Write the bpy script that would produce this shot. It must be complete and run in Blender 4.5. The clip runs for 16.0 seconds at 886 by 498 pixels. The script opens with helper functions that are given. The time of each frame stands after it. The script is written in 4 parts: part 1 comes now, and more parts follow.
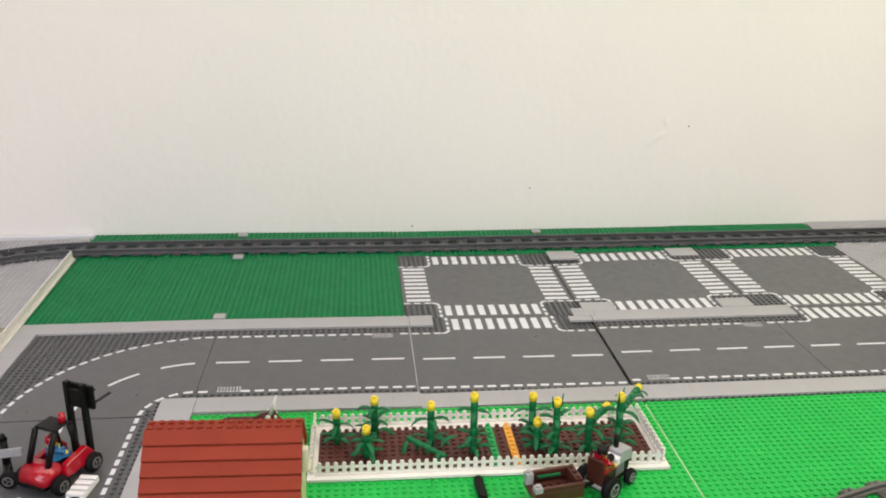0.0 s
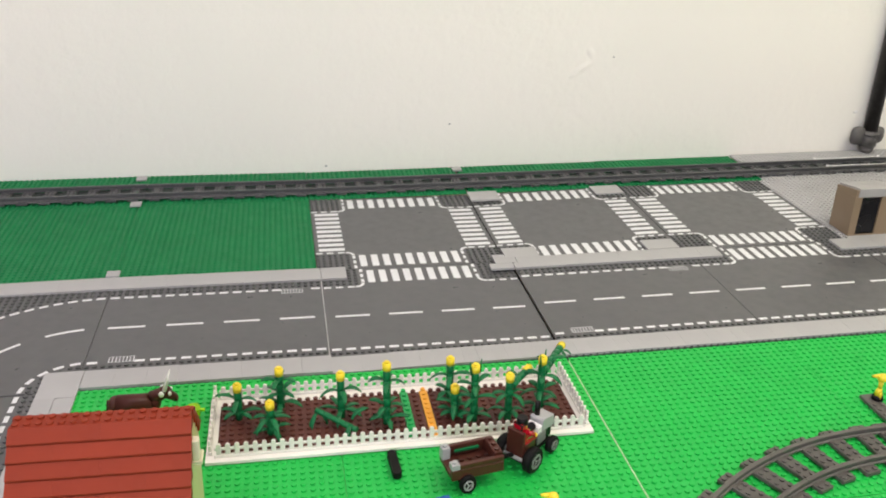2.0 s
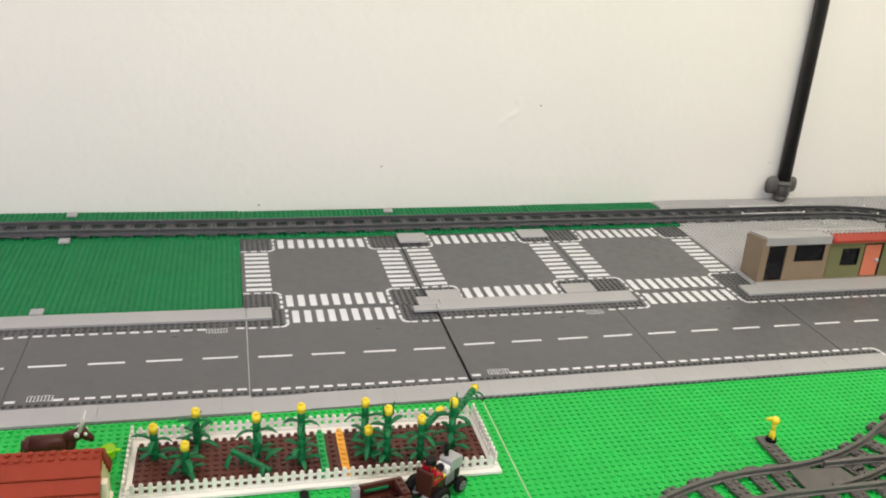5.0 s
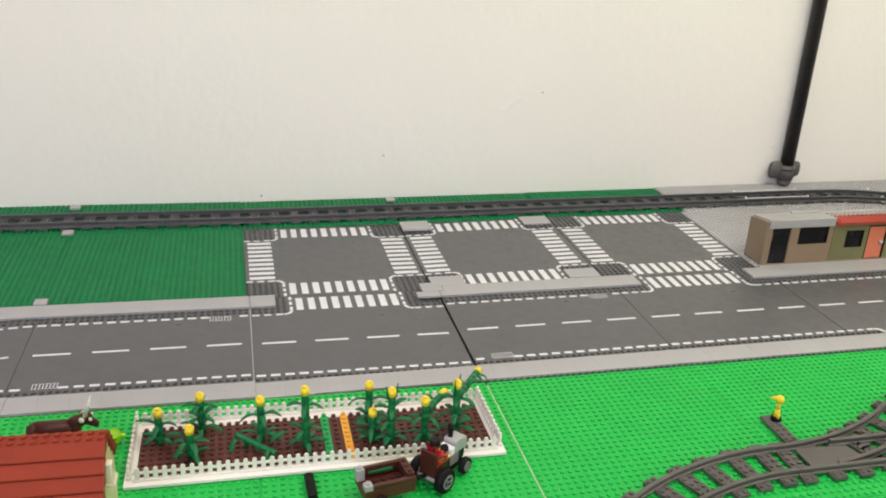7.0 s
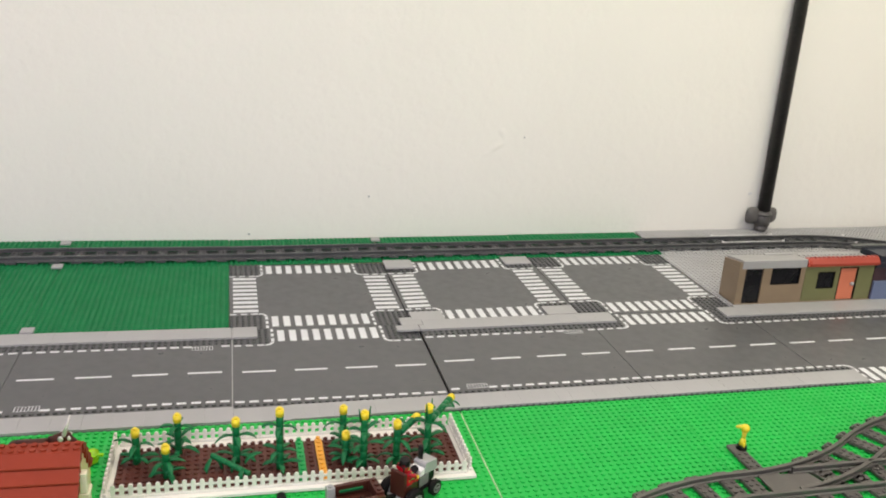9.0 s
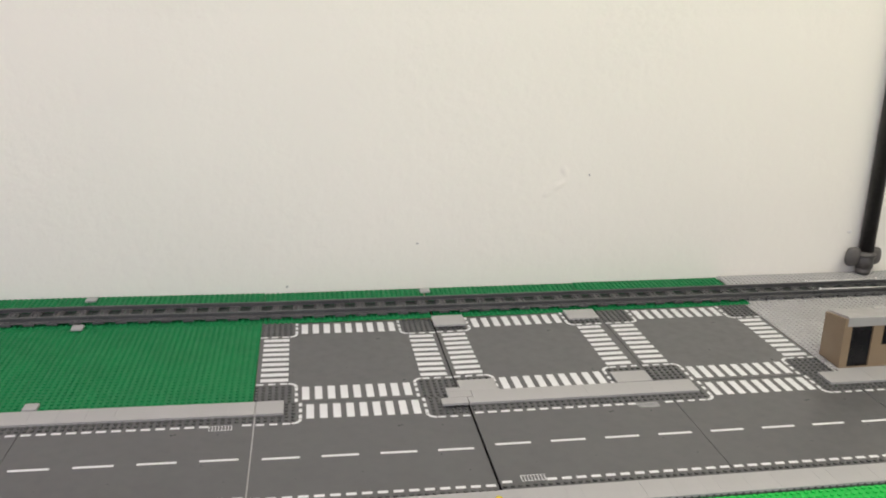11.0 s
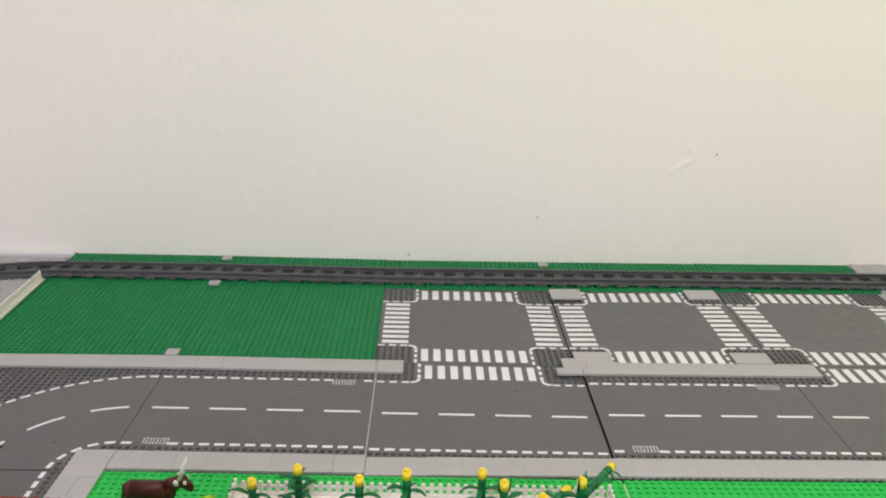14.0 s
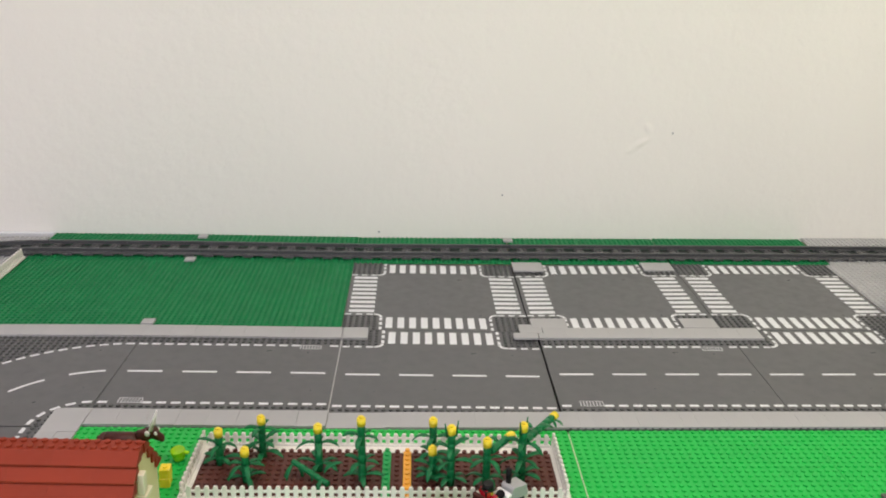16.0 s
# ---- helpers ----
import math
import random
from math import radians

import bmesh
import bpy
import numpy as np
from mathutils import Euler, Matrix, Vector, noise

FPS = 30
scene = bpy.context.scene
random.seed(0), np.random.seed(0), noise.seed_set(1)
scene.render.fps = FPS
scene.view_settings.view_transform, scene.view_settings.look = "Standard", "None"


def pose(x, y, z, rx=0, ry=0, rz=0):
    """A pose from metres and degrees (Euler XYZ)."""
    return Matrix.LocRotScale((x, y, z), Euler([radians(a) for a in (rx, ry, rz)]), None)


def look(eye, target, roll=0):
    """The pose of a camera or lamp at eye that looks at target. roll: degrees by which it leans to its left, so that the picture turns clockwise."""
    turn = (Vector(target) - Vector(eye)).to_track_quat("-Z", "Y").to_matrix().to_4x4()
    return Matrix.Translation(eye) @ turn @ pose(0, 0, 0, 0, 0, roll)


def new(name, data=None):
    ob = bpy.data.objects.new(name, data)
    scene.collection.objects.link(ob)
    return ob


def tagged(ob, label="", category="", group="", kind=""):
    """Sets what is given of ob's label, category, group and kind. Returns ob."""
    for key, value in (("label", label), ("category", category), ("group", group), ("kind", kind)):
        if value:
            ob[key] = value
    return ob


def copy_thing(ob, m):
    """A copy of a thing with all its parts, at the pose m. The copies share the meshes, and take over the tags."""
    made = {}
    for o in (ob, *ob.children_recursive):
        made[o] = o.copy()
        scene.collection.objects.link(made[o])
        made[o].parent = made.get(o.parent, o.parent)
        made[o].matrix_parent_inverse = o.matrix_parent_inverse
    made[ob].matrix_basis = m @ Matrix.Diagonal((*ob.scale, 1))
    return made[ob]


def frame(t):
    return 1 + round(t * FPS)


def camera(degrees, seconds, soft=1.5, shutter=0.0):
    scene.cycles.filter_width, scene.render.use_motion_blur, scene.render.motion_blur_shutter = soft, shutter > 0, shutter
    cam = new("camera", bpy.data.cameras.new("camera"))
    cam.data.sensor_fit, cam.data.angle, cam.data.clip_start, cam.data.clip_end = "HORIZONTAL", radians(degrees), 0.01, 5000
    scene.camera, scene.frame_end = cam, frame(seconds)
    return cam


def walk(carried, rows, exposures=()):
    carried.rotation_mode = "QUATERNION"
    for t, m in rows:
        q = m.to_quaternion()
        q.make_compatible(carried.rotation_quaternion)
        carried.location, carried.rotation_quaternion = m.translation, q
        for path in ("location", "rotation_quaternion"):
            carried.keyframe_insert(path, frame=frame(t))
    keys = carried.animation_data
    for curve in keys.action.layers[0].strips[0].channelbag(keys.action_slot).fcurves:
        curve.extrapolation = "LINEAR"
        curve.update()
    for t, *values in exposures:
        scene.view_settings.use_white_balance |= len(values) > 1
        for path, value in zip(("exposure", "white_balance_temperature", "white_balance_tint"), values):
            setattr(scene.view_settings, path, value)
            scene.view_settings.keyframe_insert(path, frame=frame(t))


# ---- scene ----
cam = camera(54.2, 16.0, soft=1.9)
PATH = [
    (0, (-0.062, -1.112, 0.495), (0.124, 0.765, -0.169), 0.6),
    (0.5, (-0.061, -1.11, 0.495), (0.322, 0.73, -0.19), 1.4),
    (1, (-0.065, -1.109, 0.495), (0.401, 0.704, -0.209), 2.0),
    (1.5, (-0.052, -1.075, 0.498), (0.337, 0.739, -0.251), 1.4),
    (2, (-0.033, -1.035, 0.502), (0.307, 0.752, -0.328), 1.4),
    (2.5, (-0.014, -1.025, 0.501), (0.347, 0.739, -0.37), 1.5),
    (3, (-0.008, -1.034, 0.506), (0.391, 0.731, -0.344), 1.8),
    (3.5, (-0.011, -1.037, 0.512), (0.362, 0.746, -0.313), 1.7),
    (4, (-0.011, -1.049, 0.516), (0.408, 0.739, -0.277), 2.8),
    (4.2, (-0.006, -1.058, 0.521), (0.471, 0.721, -0.259), 3.7),
    (6.3, (-0.011, -1.07, 0.532), (0.412, 0.741, -0.203), 3.7),
    (6.5, (-0.009, -1.071, 0.528), (0.418, 0.738, -0.21), 3.6),
    (7, (-0.005, -1.072, 0.516), (0.444, 0.721, -0.249), 2.8),
    (7.5, (-0.007, -1.085, 0.505), (0.465, 0.715, -0.229), 3.1),
    (8, (-0.016, -1.11, 0.502), (0.472, 0.695, -0.206), 5.2),
    (8.2, (-0.017, -1.121, 0.505), (0.492, 0.696, -0.157), 4.6),
    (10.3, (0.07, -1.032, 0.5), (0.435, 0.829, -0.133), 1.0),
    (10.5, (0.071, -0.999, 0.501), (0.442, 0.871, -0.103), 1.2),
    (11, (0.072, -0.967, 0.498), (0.371, 0.918, -0.101), 1.1),
    (11.5, (0.077, -0.987, 0.499), (0.345, 0.899, -0.111), 1.8),
    (12, (0.064, -0.988, 0.495), (0.207, 0.907, -0.126), 1.8),
    (12.5, (0.054, -0.983, 0.487), (0.103, 0.91, -0.157), 1.3),
    (13, (0.054, -0.991, 0.487), (0.087, 0.906, -0.146), 1.1),
    (13.5, (0.058, -0.989, 0.49), (0.081, 0.907, -0.145), 1.1),
    (14, (0.061, -0.992, 0.49), (0.097, 0.901, -0.154), 1.1),
    (14.5, (0.058, -1.0, 0.487), (0.084, 0.894, -0.157), 1.1),
    (15, (0.066, -1.019, 0.489), (0.076, 0.881, -0.137), 1.1),
    (15.5, (0.075, -1.052, 0.487), (0.075, 0.842, -0.156), 1.0),
    (16, (0.096, -1.056, 0.483), (0.157, 0.831, -0.176), 0.9),
]
walk(cam, [(t, look(e, a, r)) for t, e, a, r in PATH], [(0, -0.14), (1, -0.12), (2, -0.08), (3.5, -0.05), (6.5, -0.18), (8.0, -0.10), (10.5, -0.30), (12.0, -0.25), (14.5, -0.29), (16.0, -0.30)])

# ---- light ----
world = bpy.data.worlds.new("world")
scene.world = world
world.use_nodes = True
sky = world.node_tree.nodes.new("ShaderNodeTexSky")
sky.sky_type, sky.sun_disc = "NISHITA", False
sky.sun_elevation, sky.sun_rotation = radians(35), radians(200)
world.node_tree.links.new(sky.outputs[0], world.node_tree.nodes["Background"].inputs[0])
world.node_tree.nodes["Background"].inputs[1].default_value = 0.08


def area_lamp(name, eye, target, sx, sy, watts, rgb):
    data = bpy.data.lights.new(name, "AREA")
    data.shape, data.size, data.size_y, data.energy, data.color = "RECTANGLE", sx, sy, watts, rgb
    ob = new(name, data)
    ob.matrix_world = look(eye, target)
    return ob


# Overhead lamps are added out of view; no such lamps are known.
area_lamp("added_overhead_light", (1.15, -0.70, 1.60), (1.15, -0.69, 0), 1.7, 1.0, 27, (0.95, 0.90, 0.75))
# Its pink cast imitates the camera's own tint on the left.
area_lamp("added_overhead_light", (-0.85, -0.70, 1.60), (-0.85, -0.69, 0), 1.7, 1.0, 9.0, (0.94, 0.74, 1.0))
# Light added behind the camera; no window is known there.
area_lamp("added_back_light", (-0.6, -2.79, 0.90), (0.0, 0.3, 0.45), 1.7, 0.95, 31.5, (0.86, 0.875, 1.0))


# ---- materials ----
def nodes_of(name):
    m = bpy.data.materials.new(name)
    m.use_nodes = True
    nt = m.node_tree
    return m, nt, nt.nodes["Principled BSDF"]


def mix_rgb(nt, fac, a, b):
    n = nt.nodes.new("ShaderNodeMix")
    n.data_type = "RGBA"
    for sock, v in ((n.inputs[6], a), (n.inputs[7], b)):
        if isinstance(v, tuple):
            sock.default_value = (*v, 1)
        else:
            nt.links.new(v, sock)
    if isinstance(fac, float):
        n.inputs[0].default_value = fac
    else:
        nt.links.new(fac, n.inputs[0])
    return n.outputs[2]


def noise_tex(nt, scale, detail=3.0, rough=0.55):
    co = nt.nodes.new("ShaderNodeTexCoord")
    n = nt.nodes.new("ShaderNodeTexNoise")
    n.inputs["Scale"].default_value, n.inputs["Detail"].default_value, n.inputs["Roughness"].default_value = scale, detail, rough
    nt.links.new(co.outputs["Object"], n.inputs["Vector"])
    return n.outputs["Fac"]


def ramp(nt, val, lo, hi, a=0.0, b=1.0):
    r = nt.nodes.new("ShaderNodeMapRange")
    for i, v in enumerate((lo, hi, a, b), 1):
        r.inputs[i].default_value = v
    nt.links.new(val, r.inputs[0])
    return r.outputs[0]


def plastic(name, rgb, rough=0.32, vary=0.10, dust=0.06, spec=0.5, piece=0.08, relief=0.12):
    """Moulded toy plastic: slight shade shifts from piece to piece, faint dust and scuffs."""
    m, nt, p = nodes_of(name)
    dark = tuple(c * (1 - vary) for c in rgb)
    light = tuple(min(1, c * (1 + vary)) for c in rgb)
    col = mix_rgb(nt, ramp(nt, noise_tex(nt, 18, 4), 0.35, 0.65), dark, light)
    info = nt.nodes.new("ShaderNodeObjectInfo")
    col = mix_rgb(nt, ramp(nt, info.outputs["Random"], 0, 1, 0, piece), col, tuple(c * 0.55 for c in rgb))
    col = mix_rgb(nt, ramp(nt, noise_tex(nt, 160, 5, 0.7), 0.55, 0.85, 0, dust), col, (0.55, 0.53, 0.5))
    nt.links.new(col, p.inputs["Base Color"])
    nt.links.new(ramp(nt, noise_tex(nt, 60, 4), 0.3, 0.7, rough - 0.06, rough + 0.10), p.inputs["Roughness"])
    p.inputs["Specular IOR Level"].default_value = spec
    b = nt.nodes.new("ShaderNodeBump")
    b.inputs["Strength"].default_value, b.inputs["Distance"].default_value = relief, 0.0004
    nt.links.new(noise_tex(nt, 350, 3), b.inputs["Height"])
    nt.links.new(b.outputs[0], p.inputs["Normal"])
    return m


BRIGHT_GREEN = plastic("bright_green_plastic", (0.012, 0.47, 0.070), 0.42, 0.05, 0.03, 0.4, 0.10)
DARK_GREEN = plastic("dark_green_plastic", (0.008, 0.200, 0.064), 0.50, 0.06, 0.03, 0.25, 0.10)
ROAD = plastic("road_grey_plastic", (0.094, 0.096, 0.099), 0.33, 0.03, 0.02, 0.5, 0.10, 0.004)
STUD_GREY = plastic("stud_grey_plastic", (0.078, 0.081, 0.081), 0.38, 0.05, 0.06, 0.5, 0.06)
TRACK = plastic("track_grey_plastic", (0.075, 0.077, 0.080), 0.36, 0.08, 0.06)
TRACK_WARM = plastic("worn_track_plastic", (0.095, 0.088, 0.080), 0.36, 0.10, 0.08)
LIGHT_GREY = plastic("light_grey_plastic", (0.385, 0.385, 0.385), 0.36, 0.04, 0.05, 0.5, 0.07)
PLATE_GREY = plastic("plate_grey_plastic", (0.43, 0.43, 0.43), 0.42, 0.05, 0.05, 0.4, 0.06)
PRINT = plastic("white_print", (0.72, 0.735, 0.75), 0.38, 0.03, 0.05, 0.4, 0.02)
CREAM = plastic("cream_white_plastic", (0.83, 0.80, 0.73), 0.35, 0.04, 0.04, 0.5, 0.06)
BRICK_RED = plastic("brick_red_plastic", (0.270, 0.037, 0.016), 0.48, 0.08, 0.02, 0.20, 0.20)
BROWN = plastic("brown_plastic", (0.070, 0.019, 0.012), 0.34, 0.12, 0.03)
SOIL = plastic("soil_brown_plastic", (0.095, 0.028, 0.019), 0.42, 0.14, 0.03, 0.35)
LEAF = plastic("leaf_green_plastic", (0.005, 0.155, 0.048), 0.38, 0.12, 0.01, 0.3, 0.2)
YELLOW = plastic("yellow_plastic", (0.88, 0.68, 0.035), 0.28, 0.06, 0.03)
ORANGE = plastic("orange_plastic", (0.86, 0.41, 0.045), 0.32, 0.06, 0.03)
LIME = plastic("lime_plastic", (0.42, 0.80, 0.012), 0.25, 0.06, 0.02)
RED = plastic("red_plastic", (0.43, 0.004, 0.016), 0.18, 0.06, 0.02, 0.6)
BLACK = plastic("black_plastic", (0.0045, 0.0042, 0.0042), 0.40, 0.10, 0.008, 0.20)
RUBBER = plastic("black_rubber", (0.008, 0.0075, 0.0075), 0.60, 0.10, 0.012, 0.15)
HORN = plastic("horn_white_plastic", (0.86, 0.85, 0.82), 0.35, 0.03, 0.02)
COW_BROWN = plastic("dark_brown_plastic", (0.066, 0.016, 0.011), 0.42, 0.15, 0.01, 0.3)
PALE_JOINT = plastic("pale_joint_plastic", (0.66, 0.76, 0.50), 0.45, 0.05, 0.05)
BLUE = plastic("blue_plastic", (0.008, 0.085, 0.34), 0.30, 0.06, 0.02)
SKY_BLUE = plastic("grey_blue_plastic", (0.13, 0.165, 0.27), 0.35, 0.06, 0.03)
ROOF_GREY = plastic("roof_grey_plastic", (0.37, 0.365, 0.36), 0.40, 0.06, 0.06)
NAVY = plastic("navy_plastic", (0.018, 0.022, 0.036), 0.32, 0.08, 0.03)
WINE = plastic("wine_plastic", (0.045, 0.022, 0.030), 0.34, 0.08, 0.03)
TEAL = plastic("dark_teal_plastic", (0.014, 0.080, 0.085), 0.32, 0.08, 0.03)
TAN = plastic("tan_plastic", (0.26, 0.192, 0.124), 0.36, 0.06, 0.04)
OLIVE = plastic("olive_plastic", (0.165, 0.168, 0.072), 0.36, 0.07, 0.04)
AWNING = plastic("orange_red_plastic", (0.36, 0.050, 0.030), 0.32, 0.06, 0.03)
SALMON = plastic("salmon_orange_plastic", (0.66, 0.20, 0.11), 0.32, 0.05, 0.03)
PALE_YELLOW = plastic("pale_yellow_plastic", (0.72, 0.64, 0.36), 0.36, 0.05, 0.03)
RIM_GREY = plastic("rim_grey_plastic", (0.20, 0.20, 0.195), 0.36, 0.06, 0.04)
WARM_WHITE = plastic("warm_white_plastic", (0.74, 0.68, 0.50), 0.40, 0.05, 0.03)
SHADOW_EDGE = plastic("shadow_edge_plastic", (0.008, 0.035, 0.018), 0.45, 0.10, 0.02)
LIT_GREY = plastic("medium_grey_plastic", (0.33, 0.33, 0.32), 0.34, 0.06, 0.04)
STEEL = plastic("glossy_white_plastic", (0.86, 0.85, 0.83), 0.18, 0.03, 0.02)
CAST = plastic("cast_iron_grey", (0.105, 0.10, 0.097), 0.45, 0.25, 0.10)
PIPE = plastic("black_painted_pipe", (0.014, 0.012, 0.012), 0.35, 0.2, 0.10)
DARK_GLASS = plastic("smoked_pane", (0.008, 0.008, 0.010), 0.22, 0.05, 0.01, 0.35)


def plaster(name, rgb):
    m, nt, p = nodes_of(name)
    col = mix_rgb(nt, ramp(nt, noise_tex(nt, 2.2, 5), 0.3, 0.7), tuple(c * 0.975 for c in rgb), rgb)
    col = mix_rgb(nt, ramp(nt, noise_tex(nt, 38, 6, 0.7), 0.66, 0.80, 0, 0.03), col, (0.55, 0.52, 0.46))
    nt.links.new(col, p.inputs["Base Color"])
    p.inputs["Roughness"].default_value = 0.75
    p.inputs["Specular IOR Level"].default_value = 0.25
    co = nt.nodes.new("ShaderNodeTexCoord")
    v = nt.nodes.new("ShaderNodeTexVoronoi")
    v.inputs["Scale"].default_value = 60
    v.feature = "SMOOTH_F1"
    nt.links.new(co.outputs["Object"], v.inputs["Vector"])
    h = nt.nodes.new("ShaderNodeMath")
    h.operation = "MULTIPLY_ADD"
    nt.links.new(noise_tex(nt, 42, 8, 0.66), h.inputs[0])
    h.inputs[1].default_value = 1.6
    nt.links.new(ramp(nt, v.outputs["Distance"], 0.0, 1.0, 0.0, 0.35), h.inputs[2])
    b = nt.nodes.new("ShaderNodeBump")
    b.inputs["Strength"].default_value, b.inputs["Distance"].default_value = 0.18, 0.004
    nt.links.new(h.outputs[0], b.inputs["Height"])
    nt.links.new(b.outputs[0], p.inputs["Normal"])
    return m


WALL = plaster("painted_plaster", (0.886, 0.866, 0.806))
CEIL = plaster("ceiling_paint", (0.80, 0.79, 0.77))


def timber(name, rgb):
    m, nt, p = nodes_of(name)
    co = nt.nodes.new("ShaderNodeTexCoord")
    mp = nt.nodes.new("ShaderNodeMapping")
    mp.inputs["Scale"].default_value = (1.5, 22, 22)
    n = nt.nodes.new("ShaderNodeTexNoise")
    n.inputs["Scale"].default_value, n.inputs["Detail"].default_value = 3, 6
    nt.links.new(co.outputs["Object"], mp.inputs[0])
    nt.links.new(mp.outputs[0], n.inputs["Vector"])
    nt.links.new(mix_rgb(nt, ramp(nt, n.outputs["Fac"], 0.3, 0.7), tuple(c * 0.6 for c in rgb), rgb), p.inputs["Base Color"])
    p.inputs["Roughness"].default_value = 0.5
    return m


TABLE_WOOD = timber("pale_table_board", (0.55, 0.47, 0.30))
FLOOR_WOOD = timber("floor_boards", (0.25, 0.17, 0.10))


# ---- building helpers ----
U = 0.008            # one stud
PLATE = 0.0032       # one plate high
BRICK = 0.0096       # one brick high


def lift(x, y):
    """How far the layout stands above its usual level: it rises towards the barn and sags at the middle crossing."""
    if x < -0.256:
        return 0.0032 + 0.0031 * min(1, max(0, -y / 0.256))
    if x < 0:
        return 0.0 if y > 0 else -0.0125 * x - 0.010 * max(y, -0.256)
    if y < -0.256:
        return 0.0026 * max(0, 1 - x / 0.256)
    return 0.0


def thing(name, x, y, z, rz, label, category, group="", kind=""):
    ob = new(name)
    ob.empty_display_size = 0.01
    ob.matrix_world = pose(x, y, z, 0, 0, rz)
    return tagged(ob, label, category, group, kind)


def mesh_of(name, bm, mats, smooth=False):
    me = bpy.data.meshes.new(name)
    if smooth:
        for f in bm.faces:
            f.smooth = True
    bm.to_mesh(me)
    bm.free()
    for m in mats if isinstance(mats, (list, tuple)) else (mats,):
        me.materials.append(m)
    return me


def part(name, bm, material, parent, label="", smooth=False):
    me = bm if isinstance(bm, bpy.types.Mesh) else mesh_of(name, bm, material, smooth)
    ob = new(name, me)
    ob.parent = parent
    return tagged(ob, label)


def box(bm, x0, x1, y0, y1, z0, z1, bev=0.0003, mat=0):
    r = bmesh.ops.create_cube(bm, size=1.0, matrix=Matrix.LocRotScale(((x0 + x1) / 2, (y0 + y1) / 2, (z0 + z1) / 2), None, (x1 - x0, y1 - y0, z1 - z0)))
    fs = {f for v in r["verts"] for f in v.link_faces}
    if bev:
        es = list({e for v in r["verts"] for e in v.link_edges})
        out = bmesh.ops.bevel(bm, geom=es, offset=bev, segments=1, affect="EDGES", clamp_overlap=True)
        fs = set(out["faces"]) | {f for f in fs if f.is_valid}
    for f in fs:
        if f.is_valid:
            f.material_index = mat
    return bm


def boxed(*a, **k):
    return box(bmesh.new(), *a, **k)


def tube(bm, p0, p1, r0, r1=None, n=12, mat=0, bev=0.0):
    p0, p1 = Vector(p0), Vector(p1)
    r1 = r0 if r1 is None else r1
    d = p1 - p0
    m = Matrix.Translation((p0 + p1) / 2) @ d.to_track_quat("Z", "Y").to_matrix().to_4x4()
    r = bmesh.ops.create_cone(bm, cap_ends=True, segments=n, radius1=r0, radius2=r1, depth=d.length, matrix=m)
    fs = {f for v in r["verts"] for f in v.link_faces}
    for f in fs:
        f.material_index = mat
        f.smooth = len(f.verts) == 4
    if bev:
        es = [e for e in {e for v in r["verts"] for e in v.link_edges} if any(len(f.verts) > 4 for f in e.link_faces)]
        bmesh.ops.bevel(bm, geom=es, offset=bev, segments=2, affect="EDGES", clamp_overlap=True)
    return bm


def ball(bm, c, r, sx=1, sy=1, sz=1, mat=0, n=12):
    o = bmesh.ops.create_uvsphere(bm, u_segments=n, v_segments=max(6, n // 2 + 2), radius=r, matrix=Matrix.LocRotScale(c, None, (sx, sy, sz)))
    for f in {f for v in o["verts"] for f in v.link_faces}:
        f.material_index, f.smooth = mat, True
    return bm


def prism(bm, outline, x0, x1, axis="x", mat=0):
    """Extrude a closed outline of (a, b) pairs along an axis: x -> (y, z), y -> (x, z), z -> (x, y)."""
    def place(a, b, c):
        return {"x": (c, a, b), "y": (a, c, b), "z": (a, b, c)}[axis]
    lo = [bm.verts.new(place(a, b, x0)) for a, b in outline]
    hi = [bm.verts.new(place(a, b, x1)) for a, b in outline]
    fs = [bm.faces.new(lo), bm.faces.new(hi)]
    k = len(outline)
    for i in range(k):
        fs.append(bm.faces.new((lo[i], lo[(i + 1) % k], hi[(i + 1) % k], hi[i])))
    for f in fs:
        f.material_index = mat
    bmesh.ops.recalc_face_normals(bm, faces=fs)
    return bm


def stud_mesh(name, places, z, mat, n=10, r=0.0024, h=0.0017):
    """Round studs with a softened rim, joined into one mesh."""
    a = np.arange(n) * 2 * np.pi / n
    ring = np.stack([np.cos(a), np.sin(a)], 1)
    tpl = np.concatenate([np.c_[ring * r, np.zeros(n)], np.c_[ring * r, np.full(n, h - 0.0003)], np.c_[ring * (r - 0.0003), np.full(n, h)]])
    pl = np.array([(x, y, z) for x, y in places], float)
    verts = (pl[:, None, :] + tpl[None]).reshape(-1, 3)
    side = [(i, (i + 1) % n, n + (i + 1) % n, n + i) for i in range(n)] + [(n + i, n + (i + 1) % n, 2 * n + (i + 1) % n, 2 * n + i) for i in range(n)]
    top = tuple(2 * n + i for i in range(n))
    faces = []
    for k in range(len(pl)):
        o = k * 3 * n
        faces.extend(tuple(v + o for v in f) for f in side)
        faces.append(tuple(v + o for v in top))
    me = bpy.data.meshes.new(name)
    me.from_pydata(verts.tolist(), [], faces)
    me.materials.append(mat)
    return me


def grid_places(nx, ny, cond=None):
    out = []
    for i in range(nx):
        for j in range(ny):
            x, y = (i + 0.5 - nx / 2) * U, (j + 0.5 - ny / 2) * U
            if cond is None or cond(x, y):
                out.append((x, y))
    return out


def studs_on(parent, places, z, mat):
    ob = part("studs", stud_mesh("studs", places, z, mat), mat, parent)
    return tagged(ob, kind="stuff")


